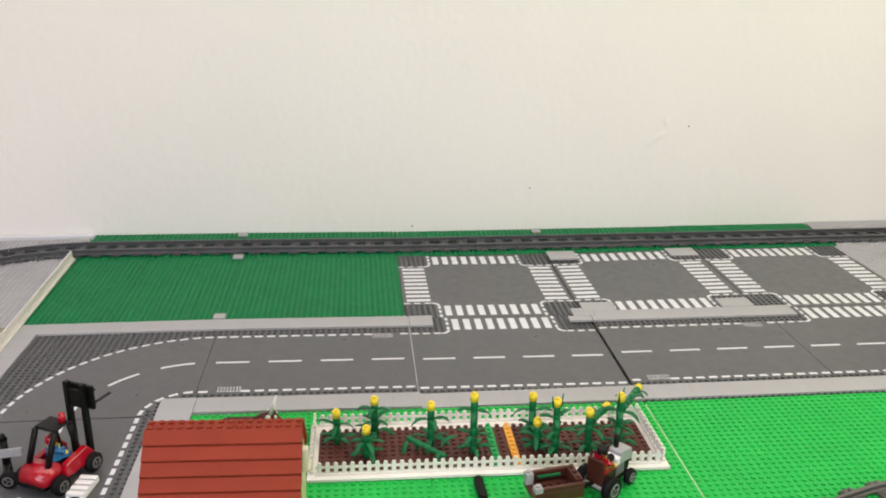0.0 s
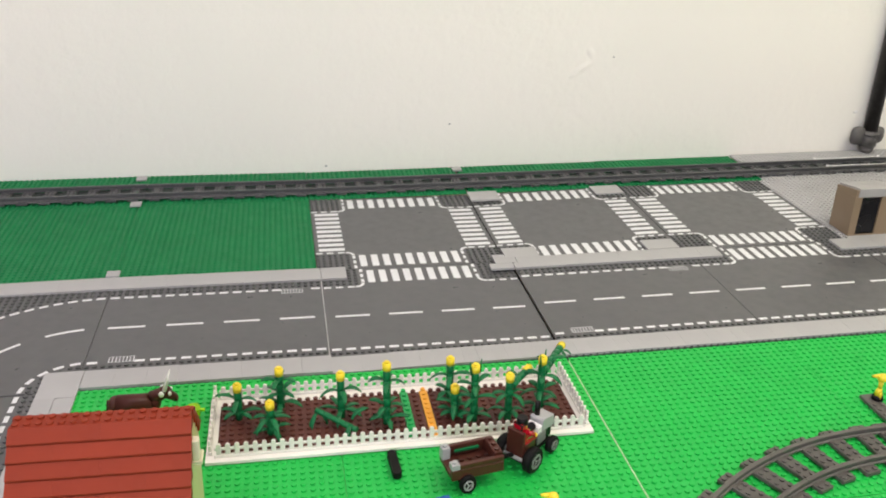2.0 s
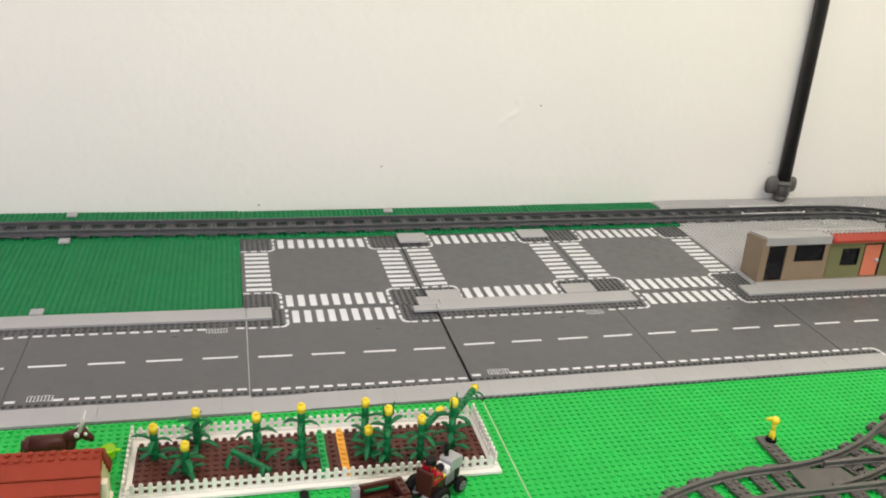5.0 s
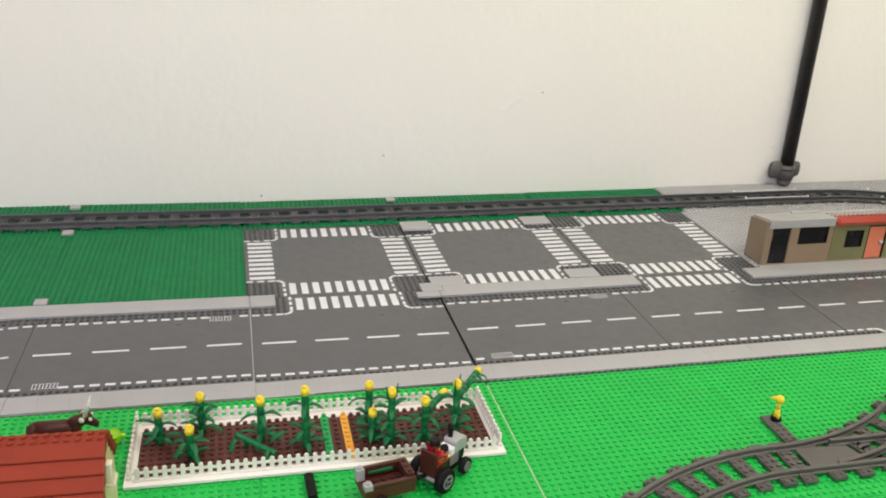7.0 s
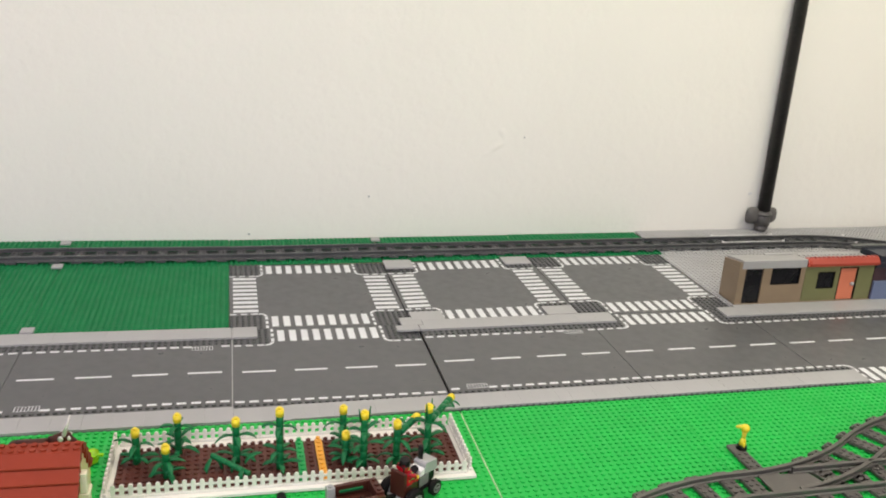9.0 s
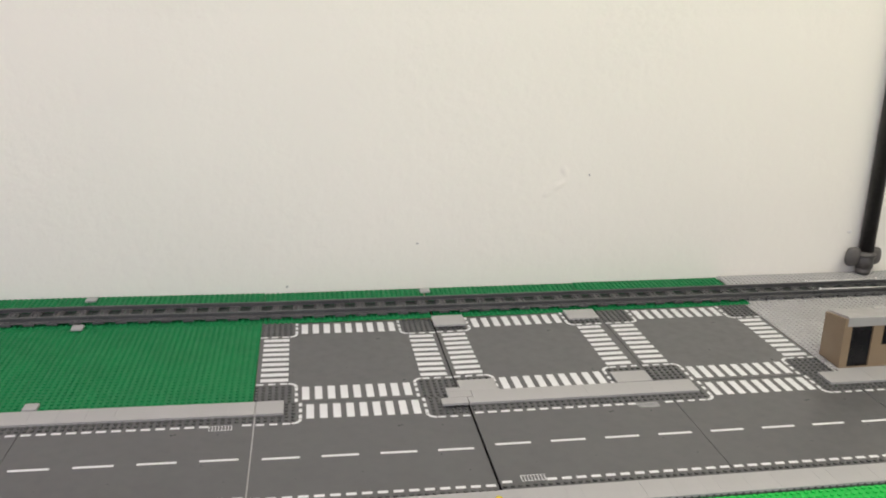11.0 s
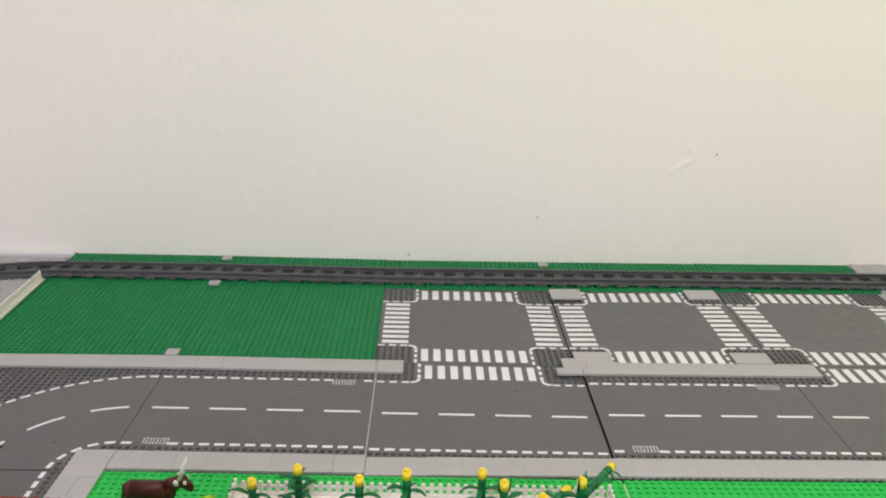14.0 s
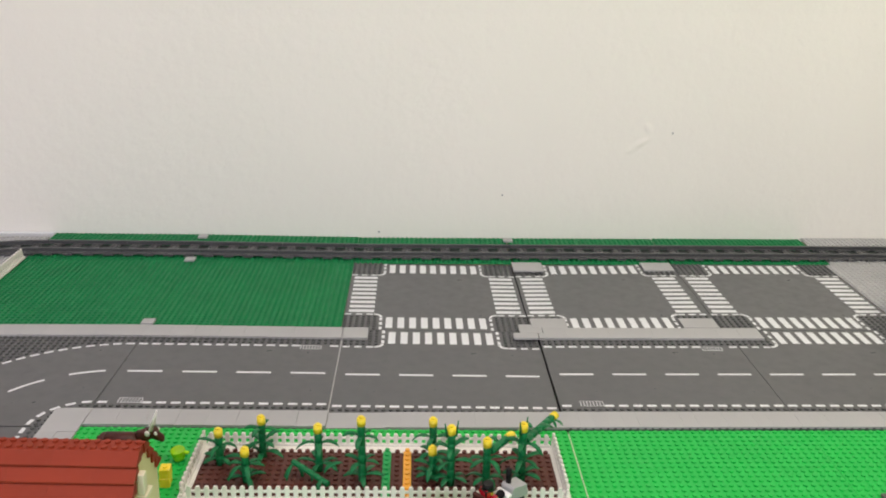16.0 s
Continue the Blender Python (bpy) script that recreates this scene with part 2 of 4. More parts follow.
def sweep(bm, pts, prof, mat=0):
    """Sweep a closed (side, height) profile along points on the ground plane."""
    rings = []
    for i, p in enumerate(pts):
        a, b = Vector(pts[max(i - 1, 0)]), Vector(pts[min(i + 1, len(pts) - 1)])
        d = (b - a).normalized()
        nrm = Vector((-d.y, d.x, 0))
        rings.append([bm.verts.new(Vector(p) + nrm * s + Vector((0, 0, h))) for s, h in prof])
    k = len(prof)
    fs = []
    for r0, r1 in zip(rings, rings[1:]):
        for i in range(k):
            fs.append(bm.faces.new((r0[i], r0[(i + 1) % k], r1[(i + 1) % k], r1[i])))
    fs += [bm.faces.new(rings[0]), bm.faces.new(rings[-1])]
    for f in fs:
        f.material_index = mat
    bmesh.ops.recalc_face_normals(bm, faces=fs)
    return bm


# ---- the room ----
WALL_Y = 0.3885
part("wall_north", boxed(-2.6, 3.0, WALL_Y, WALL_Y + 0.12, -0.75, 1.68, 0), WALL, None)
# Opening assumed in this unseen wall, made for the added back light.
bm = bmesh.new()
for x0, x1, z0, z1 in ((-2.6, -1.6, -0.75, 1.68), (-1.6, 0.4, -0.75, 0.35), (-1.6, 0.4, 1.45, 1.68), (0.4, 3.0, -0.75, 1.68)):
    box(bm, x0, x1, -2.92, -2.8, z0, z1, 0)
part("wall_south", bm, WALL, None)
part("wall_west", boxed(-2.72, -2.6, -2.92, WALL_Y + 0.12, -0.75, 1.68, 0), WALL, None)
part("wall_east", boxed(3.0, 3.12, -2.92, WALL_Y + 0.12, -0.75, 1.68, 0), WALL, None)
part("ceiling", boxed(-2.72, 3.12, -2.92, WALL_Y + 0.12, 1.684, 1.80, 0), CEIL, None)
part("floor", boxed(-2.72, 3.12, -2.92, WALL_Y + 0.12, -0.85, -0.754, 0), FLOOR_WOOD, None)
for n in ("wall_north", "wall_south", "wall_west", "wall_east", "ceiling", "floor"):
    tagged(bpy.data.objects[n], {"floor": "brown boarded floor under the table", "ceiling": "white painted ceiling"}.get(n, "off-white painted plaster wall with a rough coat"), n.split("_")[0], kind="structure")

table = thing("table", 0.25, -0.21, -0.75, 0, "long pale board table carrying the toy town layout", "table")
part("tabletop", boxed(-1.35, 1.45, -0.62, 0.594, 0.7130, 0.7440, 0.002), TABLE_WOOD, table)
for sx in (-1.28, 1.38):
    for sy in (-0.56, 0.53):
        part("leg", boxed(sx - 0.03, sx + 0.03, sy - 0.03, sy + 0.03, 0.0, 0.712, 0.003), TABLE_WOOD, table)


# ---- base plates ----
def board(parent, wx, wy, mat, under=0.0050):
    part("spacer", boxed(-wx / 2 + 0.003, wx / 2 - 0.003, -wy / 2 + 0.003, wy / 2 - 0.003, -under, -0.0018, 0), TABLE_WOOD, parent, "hidden packing board")
    part("board", boxed(-wx / 2 + 0.0001, wx / 2 - 0.0001, -wy / 2 + 0.0001, wy / 2 - 0.0001, -0.0018, 0.0, 0.0003), mat, parent)


PLATES = {}


def studded_plate(x0, y0, nx, ny, mat, label, group, dz=0.0, rz=0.0, rx=0.0, ry=0.0):
    """A plain base plate with studs all over; x0, y0 is its south-west corner."""
    key = (nx, ny, mat.name)
    m = pose(x0 + nx * U / 2, y0 + ny * U / 2, dz, rx, ry, rz)
    if key in PLATES:
        ob = copy_thing(PLATES[key], m)
    else:
        ob = thing("baseplate", 0, 0, 0, 0, label, "baseplate", group)
        ob.matrix_world = m
        board(ob, nx * U, ny * U, mat, 0.0050 + max(0.0, dz))
        studs_on(ob, grid_places(nx, ny), 0.0, mat)
        PLATES[key] = ob
    return tagged(ob, label, "baseplate", group)


studded_plate(-0.5318, 0.0005, 34, 32, DARK_GREEN, "dark green studded base plate beside the railway", "dark green plates", 0.0036, 0.6, 0.0, 0.25)
studded_plate(-0.2604, 0.0, 32, 32, DARK_GREEN, "dark green studded base plate beside the railway", "dark green plates", 0.0016, 0.0, 0.0, 0.716)
for px, pn, pz, pt in ((-0.5280, 33, 0.0038, 0.25), (-0.2690, 33, 0.0016, 0.716), (-0.0048, 32, 0.0, 0.0), (0.2535, 32, 0.0, 0.0), (0.5110, 33, 0.0, 0.0)):
    studded_plate(px, 0.2568 + (0.0 if -0.1 < px < 0.5 else 0.0026), pn, 16, DARK_GREEN, "narrow dark green studded base plate under the railway", "railway strip plates", pz, 0.0, 0.0, pt)
for dy, ny in ((0.128, 32), (0.312, 14)):
    c, sn = math.cos(radians(1.5)), math.sin(radians(1.5))
    dx = -0.1285
    studded_plate(-0.5216 + dx * c - dy * sn - 0.128, dx * sn + dy * c - ny * U / 2 + 0.001, 32, ny, PLATE_GREY, "light grey studded base plate behind the white fence", "light grey plates", 0.0040, 1.5)
for px in (0.7655, 1.0225, 1.2795):
    studded_plate(px, 0.0, 32, 32, PLATE_GREY, "light grey studded base plate behind the small shops", "light grey plates")
    studded_plate(px + 0.0103, 0.2570, 32, 16, PLATE_GREY, "narrow light grey studded base plate under the railway", "light grey plates", 0.0016, 0.0, 1.4)
for px in (-0.2555, 0.0006, 0.2580, 0.5142, 0.7704):
    for py in (-0.5125, -0.7690):
        dz, ry = {-0.2555: (0.0042, 0.716), 0.0006: (0.0013, 0.58)}.get(px, (0.0, 0.0))
        studded_plate(px, py, 32, 32, BRIGHT_GREEN, "bright green studded base plate of the farm", "bright green plates", dz, 0.0, 0.0, ry)


# ---- road plates ----
ZP = 0.00025        # height of the print above the board
LINE = 0.0755       # edge line from the middle of the road


def flat(bm, pts, z=ZP):
    f = bm.faces.new([bm.verts.new((x, y, z)) for x, y in pts])
    if f.normal.z < 0:
        f.normal_flip()
    return bm


def rect(bm, x0, x1, y0, y1):
    return flat(bm, ((x0, y0), (x1, y0), (x1, y1), (x0, y1)))


def arc_band(bm, cx, cy, r0, r1, a0, a1, n=6):
    for i in range(n):
        b0, b1 = a0 + (a1 - a0) * i / n, a0 + (a1 - a0) * (i + 1) / n
        flat(bm, [(cx + r * math.cos(b), cy + r * math.sin(b)) for r, b in ((r0, b0), (r1, b0), (r1, b1), (r0, b1))])
    return bm


PIECES = {}


def print_piece(name, parent, w, d, x, y):
    """One printed bar w by d at x, y."""
    key = (name, round(w, 5), round(d, 5))
    if key not in PIECES:
        PIECES[key] = mesh_of(name, rect(bmesh.new(), -w / 2, w / 2, -d / 2, d / 2), PRINT)
    ob = part(name, PIECES[key], None, parent)
    ob.location = (x, y, 0)


def edge_line(parent, y, drain=None):
    for k in range(16):
        x = (k - 7.5) * 0.016
        if drain is None or abs(x - drain) > 0.017:
            print_piece("edge_dash", parent, 0.0106, 0.0046, x, y)


def drain_print(parent, x, y):
    """A grate of thin white bars in a frame that starts at the edge line and reaches into the road."""
    bm = bmesh.new()
    y0, y1 = sorted((y + math.copysign(0.0006, y), y - math.copysign(0.0100, y)))
    for k in range(8):
        xx = x + (k - 3.5) * 0.0036
        rect(bm, xx - 0.00045, xx + 0.00045, y0, y1)
    for yy in (y0, y1):
        rect(bm, x - 0.01305, x + 0.01305, yy - 0.00035, yy + 0.00035)
    part("drain_grate_print", bm, PRINT, parent, "white printed drain grate")


def centre_line(parent):
    for k in range(4):
        print_piece("centre_dash", parent, 0.0406, 0.0042, (k - 1.5) * 0.064, 0)


def corner_kerb(parent, sx, sy):
    """The white line round a studded corner: dashes along both legs and a solid bend."""
    R = 0.010
    for k in range(3):
        d = 0.1215 - k * 0.0150
        print_piece("kerb_dash", parent, 0.0092, 0.0040, sx * d, sy * LINE)
        print_piece("kerb_dash", parent, 0.0040, 0.0092, sx * LINE, sy * d)
    a = math.atan2(-sy, -sx)
    bm = arc_band(bmesh.new(), sx * (LINE + R), sy * (LINE + R), R - 0.0020, R + 0.0020, a - math.pi / 4, a + math.pi / 4)
    bmesh.ops.remove_doubles(bm, verts=bm.verts, dist=1e-6)
    part("kerb_bend", bm, PRINT, parent)


def crosswalk(parent, side):
    for k in range(-4, 5):
        m = 0.1035 * (1 if side in "ne" else -1)
        if side in "ns":
            print_piece("zebra_bar", parent, 0.0092, 0.0355, k * 0.016, m)
        else:
            print_piece("zebra_bar", parent, 0.0355, 0.0092, m, k * 0.016)


def road_plate(kind, cx, cy, rz, label, cz=0.0, rx=0.0, ry=0.0):
    ob = thing("road_plate", cx, cy, 0, rz, label, "road plate", "printed road plates")
    ob.matrix_world = pose(cx, cy, cz, rx, ry, rz)
    board(ob, 0.2556 if kind != "cross" else 0.2534, 0.2550, ROAD, 0.0040)
    edge = 0.080
    if kind == "straight":
        studs_on(ob, grid_places(32, 32, lambda x, y: abs(y) > edge), 0.0, STUD_GREY)
        edge_line(ob, LINE, 0.091)
        edge_line(ob, -LINE, -0.091)
        drain_print(ob, 0.091, LINE)
        drain_print(ob, -0.091, -LINE)
        centre_line(ob)
    elif kind == "tee":
        studs_on(ob, grid_places(32, 32, lambda x, y: y < -edge or (y > edge and abs(x) > edge)), 0.0, STUD_GREY)
        edge_line(ob, -LINE)
        corner_kerb(ob, -1, 1)
        corner_kerb(ob, 1, 1)
        crosswalk(ob, "n")
        centre_line(ob)
    elif kind == "cross":
        studs_on(ob, grid_places(32, 32, lambda x, y: abs(x) > edge and abs(y) > edge), 0.0, STUD_GREY)
        for sx in (-1, 1):
            for sy in (-1, 1):
                corner_kerb(ob, sx, sy)
        for s in "nsew":
            crosswalk(ob, s)
    else:
        q = 0.128
        studs_on(ob, grid_places(32, 32, lambda x, y: math.hypot(x - q, y + q) > 0.2085 or math.hypot(x - q, y + q) < 0.0475), 0.0, STUD_GREY)
        for r, n in ((q + LINE, 20), (q - LINE, 5)):
            for k in range(n):
                a = math.pi / 2 + (k + 0.5) * math.pi / 2 / n
                w = 0.0053 / r
                part("edge_dash", arc_band(bmesh.new(), q, -q, r - 0.0023, r + 0.0023, a - w, a + w, 1), PRINT, ob)
        for k in range(3):
            a = math.pi / 2 + (k + 0.5) * math.pi / 6
            w = 0.0203 / q
            bm = arc_band(bmesh.new(), q, -q, q - 0.0021, q + 0.0021, a - w, a + w, 5)
            bmesh.ops.remove_doubles(bm, verts=bm.verts, dist=1e-6)
            part("centre_dash", bm, PRINT, ob)
    return ob


H = 0.128
road_plate("curve", -0.3846, -H, 0, "dark grey road plate with a printed bend", 0.00475, -0.69, 0)
road_plate("straight", -0.3842, -0.3852, 90, "dark grey straight road plate leading past the barn", 0.0065)
road_plate("straight", -H - 0.0004, -H, 0, "dark grey straight road plate with printed drains", 0.0029, -0.573, 0.716)
road_plate("tee", H + 0.0003, -H, 0, "dark grey road plate with a side road and a zebra crossing", -0.0016, 0, 0.716)
road_plate("straight", 0.3851, -H, 0, "dark grey straight road plate with printed drains")
road_plate("tee", 0.6410, -H, 0, "dark grey road plate with a side road and a zebra crossing")
road_plate("tee", 0.8975, -H, 180, "dark grey road plate with a side road towards the farm")
road_plate("straight", 1.1540, -H, 0, "dark grey straight road plate with printed drains")
road_plate("cross", 0.1226, H - 0.0002, 0.25, "dark grey crossroads plate with four zebra crossings", -0.0016, 0, 0.716)
road_plate("cross", 0.3774, H + 0.0003, 0.1, "dark grey crossroads plate with four zebra crossings", -0.0013, 0, -0.60)
road_plate("cross", 0.6365, H + 0.0003, 0, "dark grey crossroads plate with four zebra crossings")
# Black and dark strips here are added for the shade inside open joints.
for x, w, y0, y1, z, mat, label in ((-0.0002, 0.0008, -0.223, -0.033, 0.0006, LIGHT_GREY, "thin pale strip showing in the joint between road plates"),
                                    (-0.0002, 0.0007, -0.032, 0.000, 0.0026, LIGHT_GREY, "pale strip end between two pavement tiles"),
                                    (0.5071, 0.0028, 0.004, 0.250, -0.0009, ROAD, "dark grey strip in the joint between crossroads plates"),
                                    (0.2573, 0.00045, -0.760, -0.262, 0.0003, PALE_JOINT, "thin pale strip showing in the joint between green plates"),
                                    (-0.2565, 0.0012, -0.222, -0.034, 0.0016, STUD_GREY, "dark strip for the shade in the joint beside the road bend"),
                                    (0.2569, 0.0016, -0.250, -0.004, -0.0044, BLACK, "black strip for the shade in the joint between road plates"),
                                    (0.2500, 0.0026, 0.003, 0.252, -0.0044, BLACK, "black strip for the shade in the joint between crossroads plates")):
    ob = thing("joint_strip", x, 0, 0, 0, label, "joint strip", "joint strips", "structure")
    if x < -0.1:
        ob.matrix_world = pose(x, -H, 0.0046, -0.63, 0, 0)
        y0, y1, z = y0 + H, y1 + H, -0.0008
    part("strip_body", boxed(-w, w, y0, y1, -0.0058, z, 0.0001), mat, ob)

# Shadow line along the pavement's near edge, put in as a dark strip.
ob = thing("joint_strip", 0.58, -0.2558, 0, 0, "dark strip for the shadow line between road and farm plates", "joint strip", "joint strips", "structure")
part("strip_body", boxed(-0.322, 0.236, -0.0011, 0.0008, -0.004, 0.0007, 0.0001), SHADOW_EDGE, ob)
# Black filling added so the gap before the bend reads as shaded.
ob = thing("joint_strip", -0.3845, -0.2566, 0, 0, "black strip for the shade in the joint before the road bend", "joint strip", "joint strips", "structure")
part("strip_body", boxed(-0.105, 0.096, -0.0016, 0.0016, -0.004, 0.0020, 0.0001), BLACK, ob)


# ---- pavements of light grey tiles ----
TILES = {}


def tile(parent, x0, x1, y0, y1, z=0.0):
    key = (round(x1 - x0, 4), round(y1 - y0, 4))
    if key not in TILES:
        w, d = key
        TILES[key] = mesh_of("tile", boxed(-w / 2 + 0.00001, w / 2 - 0.00001, -d / 2 + 0.00001, d / 2 - 0.00001, 0.0002, PLATE, 0.00006), LIGHT_GREY)
    ob = part("tile", TILES[key], None, parent)
    ob.location = ((x0 + x1) / 2 + random.uniform(-0.0001, 0.0001), (y0 + y1) / 2 + random.uniform(-0.00015, 0.00015), z + lift((x0 + x1) / 2, (y0 + y1) / 2) + random.uniform(0, 0.00004))
    return ob


def pavement(label, *runs):
    """Runs of smooth tiles: (x0, x1, y0, y1, direction, tile length)."""
    ob = thing("pavement", 0, 0, 0, 0, label, "pavement", kind="structure")
    for x0, x1, y0, y1, along, step in runs:
        n = max(1, round(((x1 - x0) if along == "x" else (y1 - y0)) / step))
        for k in range(n):
            if along == "x":
                tile(ob, x0 + k * step, x0 + (k + 1) * step, y0, y1)
            else:
                tile(ob, x0, x1, y0 + k * step, y0 + (k + 1) * step)
    return ob


pavement("light grey smooth tiles along the far side of the road", (-0.490, -0.480, -0.032, 0.0, "x", 0.010), (-0.480, -0.032, -0.032, 0.0, "x", 0.032), (-0.032, -0.0012, -0.032, 0.0, "x", 0.0308), (0.0009, 0.0329, -0.032, 0.0, "x", 0.032), (-0.522, -0.490, -0.512, 0.0, "y", 0.032))
pavement("light grey smooth tiles along the farm side of the road", (-0.2513, 0.064, -0.2552, -0.2232, "x", 0.03153), (0.064, 0.256, -0.2542, -0.2222, "x", 0.016), (0.256, 0.816, -0.2538, -0.2218, "x", 0.016), (-0.2900, -0.2515, -0.2716, -0.2236, "y", 0.048), (-0.2900, -0.2705, -0.5117, -0.2717, "y", 0.048), (-0.2703, -0.2515, -0.5125, -0.2725, "y", 0.048))
pavement("light grey smooth tiles beside the crossroads", (0.224, 0.2562, -0.032, -0.0165, "x", 0.0322), (0.2335, 0.2636, -0.0158, 0.0, "x", 0.0301), (0.2572, 0.2642, -0.032, -0.0165, "x", 0.0070), (0.2642, 0.5542, -0.032, 0.0, "x", 0.029), (0.2513, 0.2995, 0.0002, 0.031, "x", 0.0482), (0.4575, 0.5055, 0.0012, 0.032, "x", 0.048), (0.2335, 0.2511, 0.0002, 0.0105, "x", 0.0176))
pavement("light grey smooth tiles on the far crossroads corners", (0.2490, 0.2970, 0.217, 0.254, "x", 0.048), (0.4580, 0.5060, 0.221, 0.256, "x", 0.048))
pavement("light grey smooth tiles in front of the small shops", (0.736, 0.768, -0.032, 0.0, "x", 0.032), (0.768, 1.280, -0.032, 0.008, "x", 0.032))

conn = [(-0.2680, 0.001), (-0.2730, 0.245), (-0.2790, 0.360), (0.246, 0.357)]
for x, y in conn:
    ob = thing("joining_tile", x + U, y + U, 0.0017 + (0.0033 if x < 0 else 0.0), 0, "small light grey tile joining two base plates", "tile", "joining tiles")
    part("tile_body", boxed(-U, U, -U, U, 0, PLATE, 0.0003), LIGHT_GREY, ob)


# ---- railway ----
RAIL = [(-0.0026, 0.0032), (0.0026, 0.0032), (0.0026, 0.0046), (0.0013, 0.0054), (0.0013, 0.0082), (0.0021, 0.0090), (0.0021, 0.0104), (0.0015, 0.0108),
        (-0.0015, 0.0108), (-0.0021, 0.0104), (-0.0021, 0.0090), (-0.0013, 0.0082), (-0.0013, 0.0054), (-0.0026, 0.0046)]
LOW = [(x, z if z < 0.005 else z - 0.0014) for x, z in RAIL]
RAIL_WIDE = [(-0.0036, 0.0032), (0.0119, 0.0032), (0.0119, 0.0041), (0.0026, 0.0046)] + LOW[3:13] + [(-0.0026, 0.0046), (-0.0036, 0.0043)]
# Dark sheet between the rails, added to put deep shade into the gaps.
SHADE_BED = plastic("shade_bed_plastic", (0.020, 0.030, 0.026), 0.45, 0.15, 0.03)


def rail_profile(mat, side):
    """The back railway's rails are low, with a wide foot on the outside."""
    return [(x * side, z) for x, z in RAIL_WIDE] if mat is TRACK else RAIL



GAUGE = 0.0195
sl_bm = boxed(-0.0078, 0.0078, -0.032, 0.032, 0.0003, 0.0042, 0.0004)
for sx in (-0.004, 0.004):
    for sy in (-0.028, -0.012, -0.004, 0.004, 0.012, 0.028):
        tube(sl_bm, (sx, sy, 0.0041), (sx, sy, 0.0057), 0.0024, n=8)
SLEEPERS = {m.name: mesh_of("sleeper", sl_bm.copy(), m) for m in (TRACK, TRACK_WARM)}


def sleeper(parent, x, y, a, mat):
    ob = part("sleeper", SLEEPERS[mat.name], None, parent)
    ob.matrix_basis = pose(x, y, 0, 0, 0, a)
    return ob


def straight_track(x, y, rz, mat, label, group, n=4):
    ob = thing("train_track", x, y, 0.0015, rz, label, "train track", group)
    for s in (GAUGE, -GAUGE):
        part("rail", sweep(bmesh.new(), [(-0.016 * n + 0.0002, s, 0), (0.016 * n - 0.0002, s, 0)], rail_profile(mat, math.copysign(1, s))), mat, ob)
    for k in range(n):
        sleeper(ob, (k - (n - 1) / 2) * 0.032, 0, 0, mat)
    if mat is TRACK:
        part("track_bed", boxed(-0.016 * n + 0.0003, 0.016 * n - 0.0003, -0.0165, 0.0165, 0.0004, 0.0021, 0.0002), SHADE_BED, ob, "dark sheet for the shade between the rails")
    return ob


def curved_track(x, y, rz, turn, mat, label, group, R=0.32):
    """A 22.5 degree bend that starts at x, y in direction rz and turns left (1) or right (-1)."""
    ob = thing("train_track", x, y, 0.0015 + (0.0042 if x < -0.5 else 0.0), rz, label, "train track", group)
    def at(a, r=R):
        return (r * math.sin(a), turn * (R - r * math.cos(a)), 0)
    A = radians(22.5)
    for s in (GAUGE, -GAUGE):
        part("rail", sweep(bmesh.new(), [at(A * (0.002 + 0.996 * i / 12), R + s) for i in range(13)], rail_profile(mat, -turn * math.copysign(1, s))), mat, ob)
    for k in range(4):
        a = A * (k + 0.5) / 4
        px, py, _ = at(a)
        sleeper(ob, px, py, turn * math.degrees(a), mat)
    if mat is TRACK:
        bm = sweep(bmesh.new(), [at(A * (0.002 + 0.996 * i / 12)) for i in range(13)], [(-0.0165, 0.0004), (0.0165, 0.0004), (0.0165, 0.0021), (-0.0165, 0.0021)])
        part("track_bed", bm, SHADE_BED, ob, "dark sheet for the shade between the rails")
    end = at(A)
    w = Vector((end[0] * math.cos(radians(rz)) - end[1] * math.sin(radians(rz)) + x, end[0] * math.sin(radians(rz)) + end[1] * math.cos(radians(rz)) + y, 0))
    return w.x, w.y, rz + turn * 22.5


TY = 0.300
first = straight_track(0.448, TY, 0, TRACK, "straight dark grey railway track on the green plates", "back railway")
for k in range(12):
    if k != 7:
        rise, tilt = {0: (0.0043, 0.25), 1: (0.0037, 0.25), 2: (0.0024, 0.716), 3: (0.0008, 0.716)}.get(k, (0.0, 0.0))
        copy_thing(first, pose(-0.448 + 0.128 * k, TY, 0.0015 + rise, 0, tilt, 0))
x, y, a = -0.512, TY, 180
for k in range(2):
    x, y, a = curved_track(x, y, a, 1, TRACK, "curved dark grey railway track on light grey plates", "back railway")
straight_track(1.056, TY, 0, TRACK, "short straight dark grey railway track before the bend", "back railway", 2)
x, y, a = 1.088, TY, 0
for k in range(2):
    x, y, a = curved_track(x, y, a, -1, TRACK, "curved dark grey railway track behind the shops", "back railway")
# White base colour stands in for the bright glint along the rails.
for s, x0 in ((GAUGE, 0.905), (-GAUGE, 0.907)):
    ob = thing("rail_rod", x0 + 0.002, TY + s, 0.0117, 0, "thin glossy rod along the rail, white for its bright glint", "rod", "rods on the rails")
    part("rod_body", tube(bmesh.new(), (0, 0, 0.0010), (0.130, 0, 0.0010), 0.0009, n=10), STEEL, ob)
    for e in (0.0, 0.130):
        part("end_bead", ball(bmesh.new(), (e, 0, 0.0016), 0.0024, n=10), STEEL, ob)

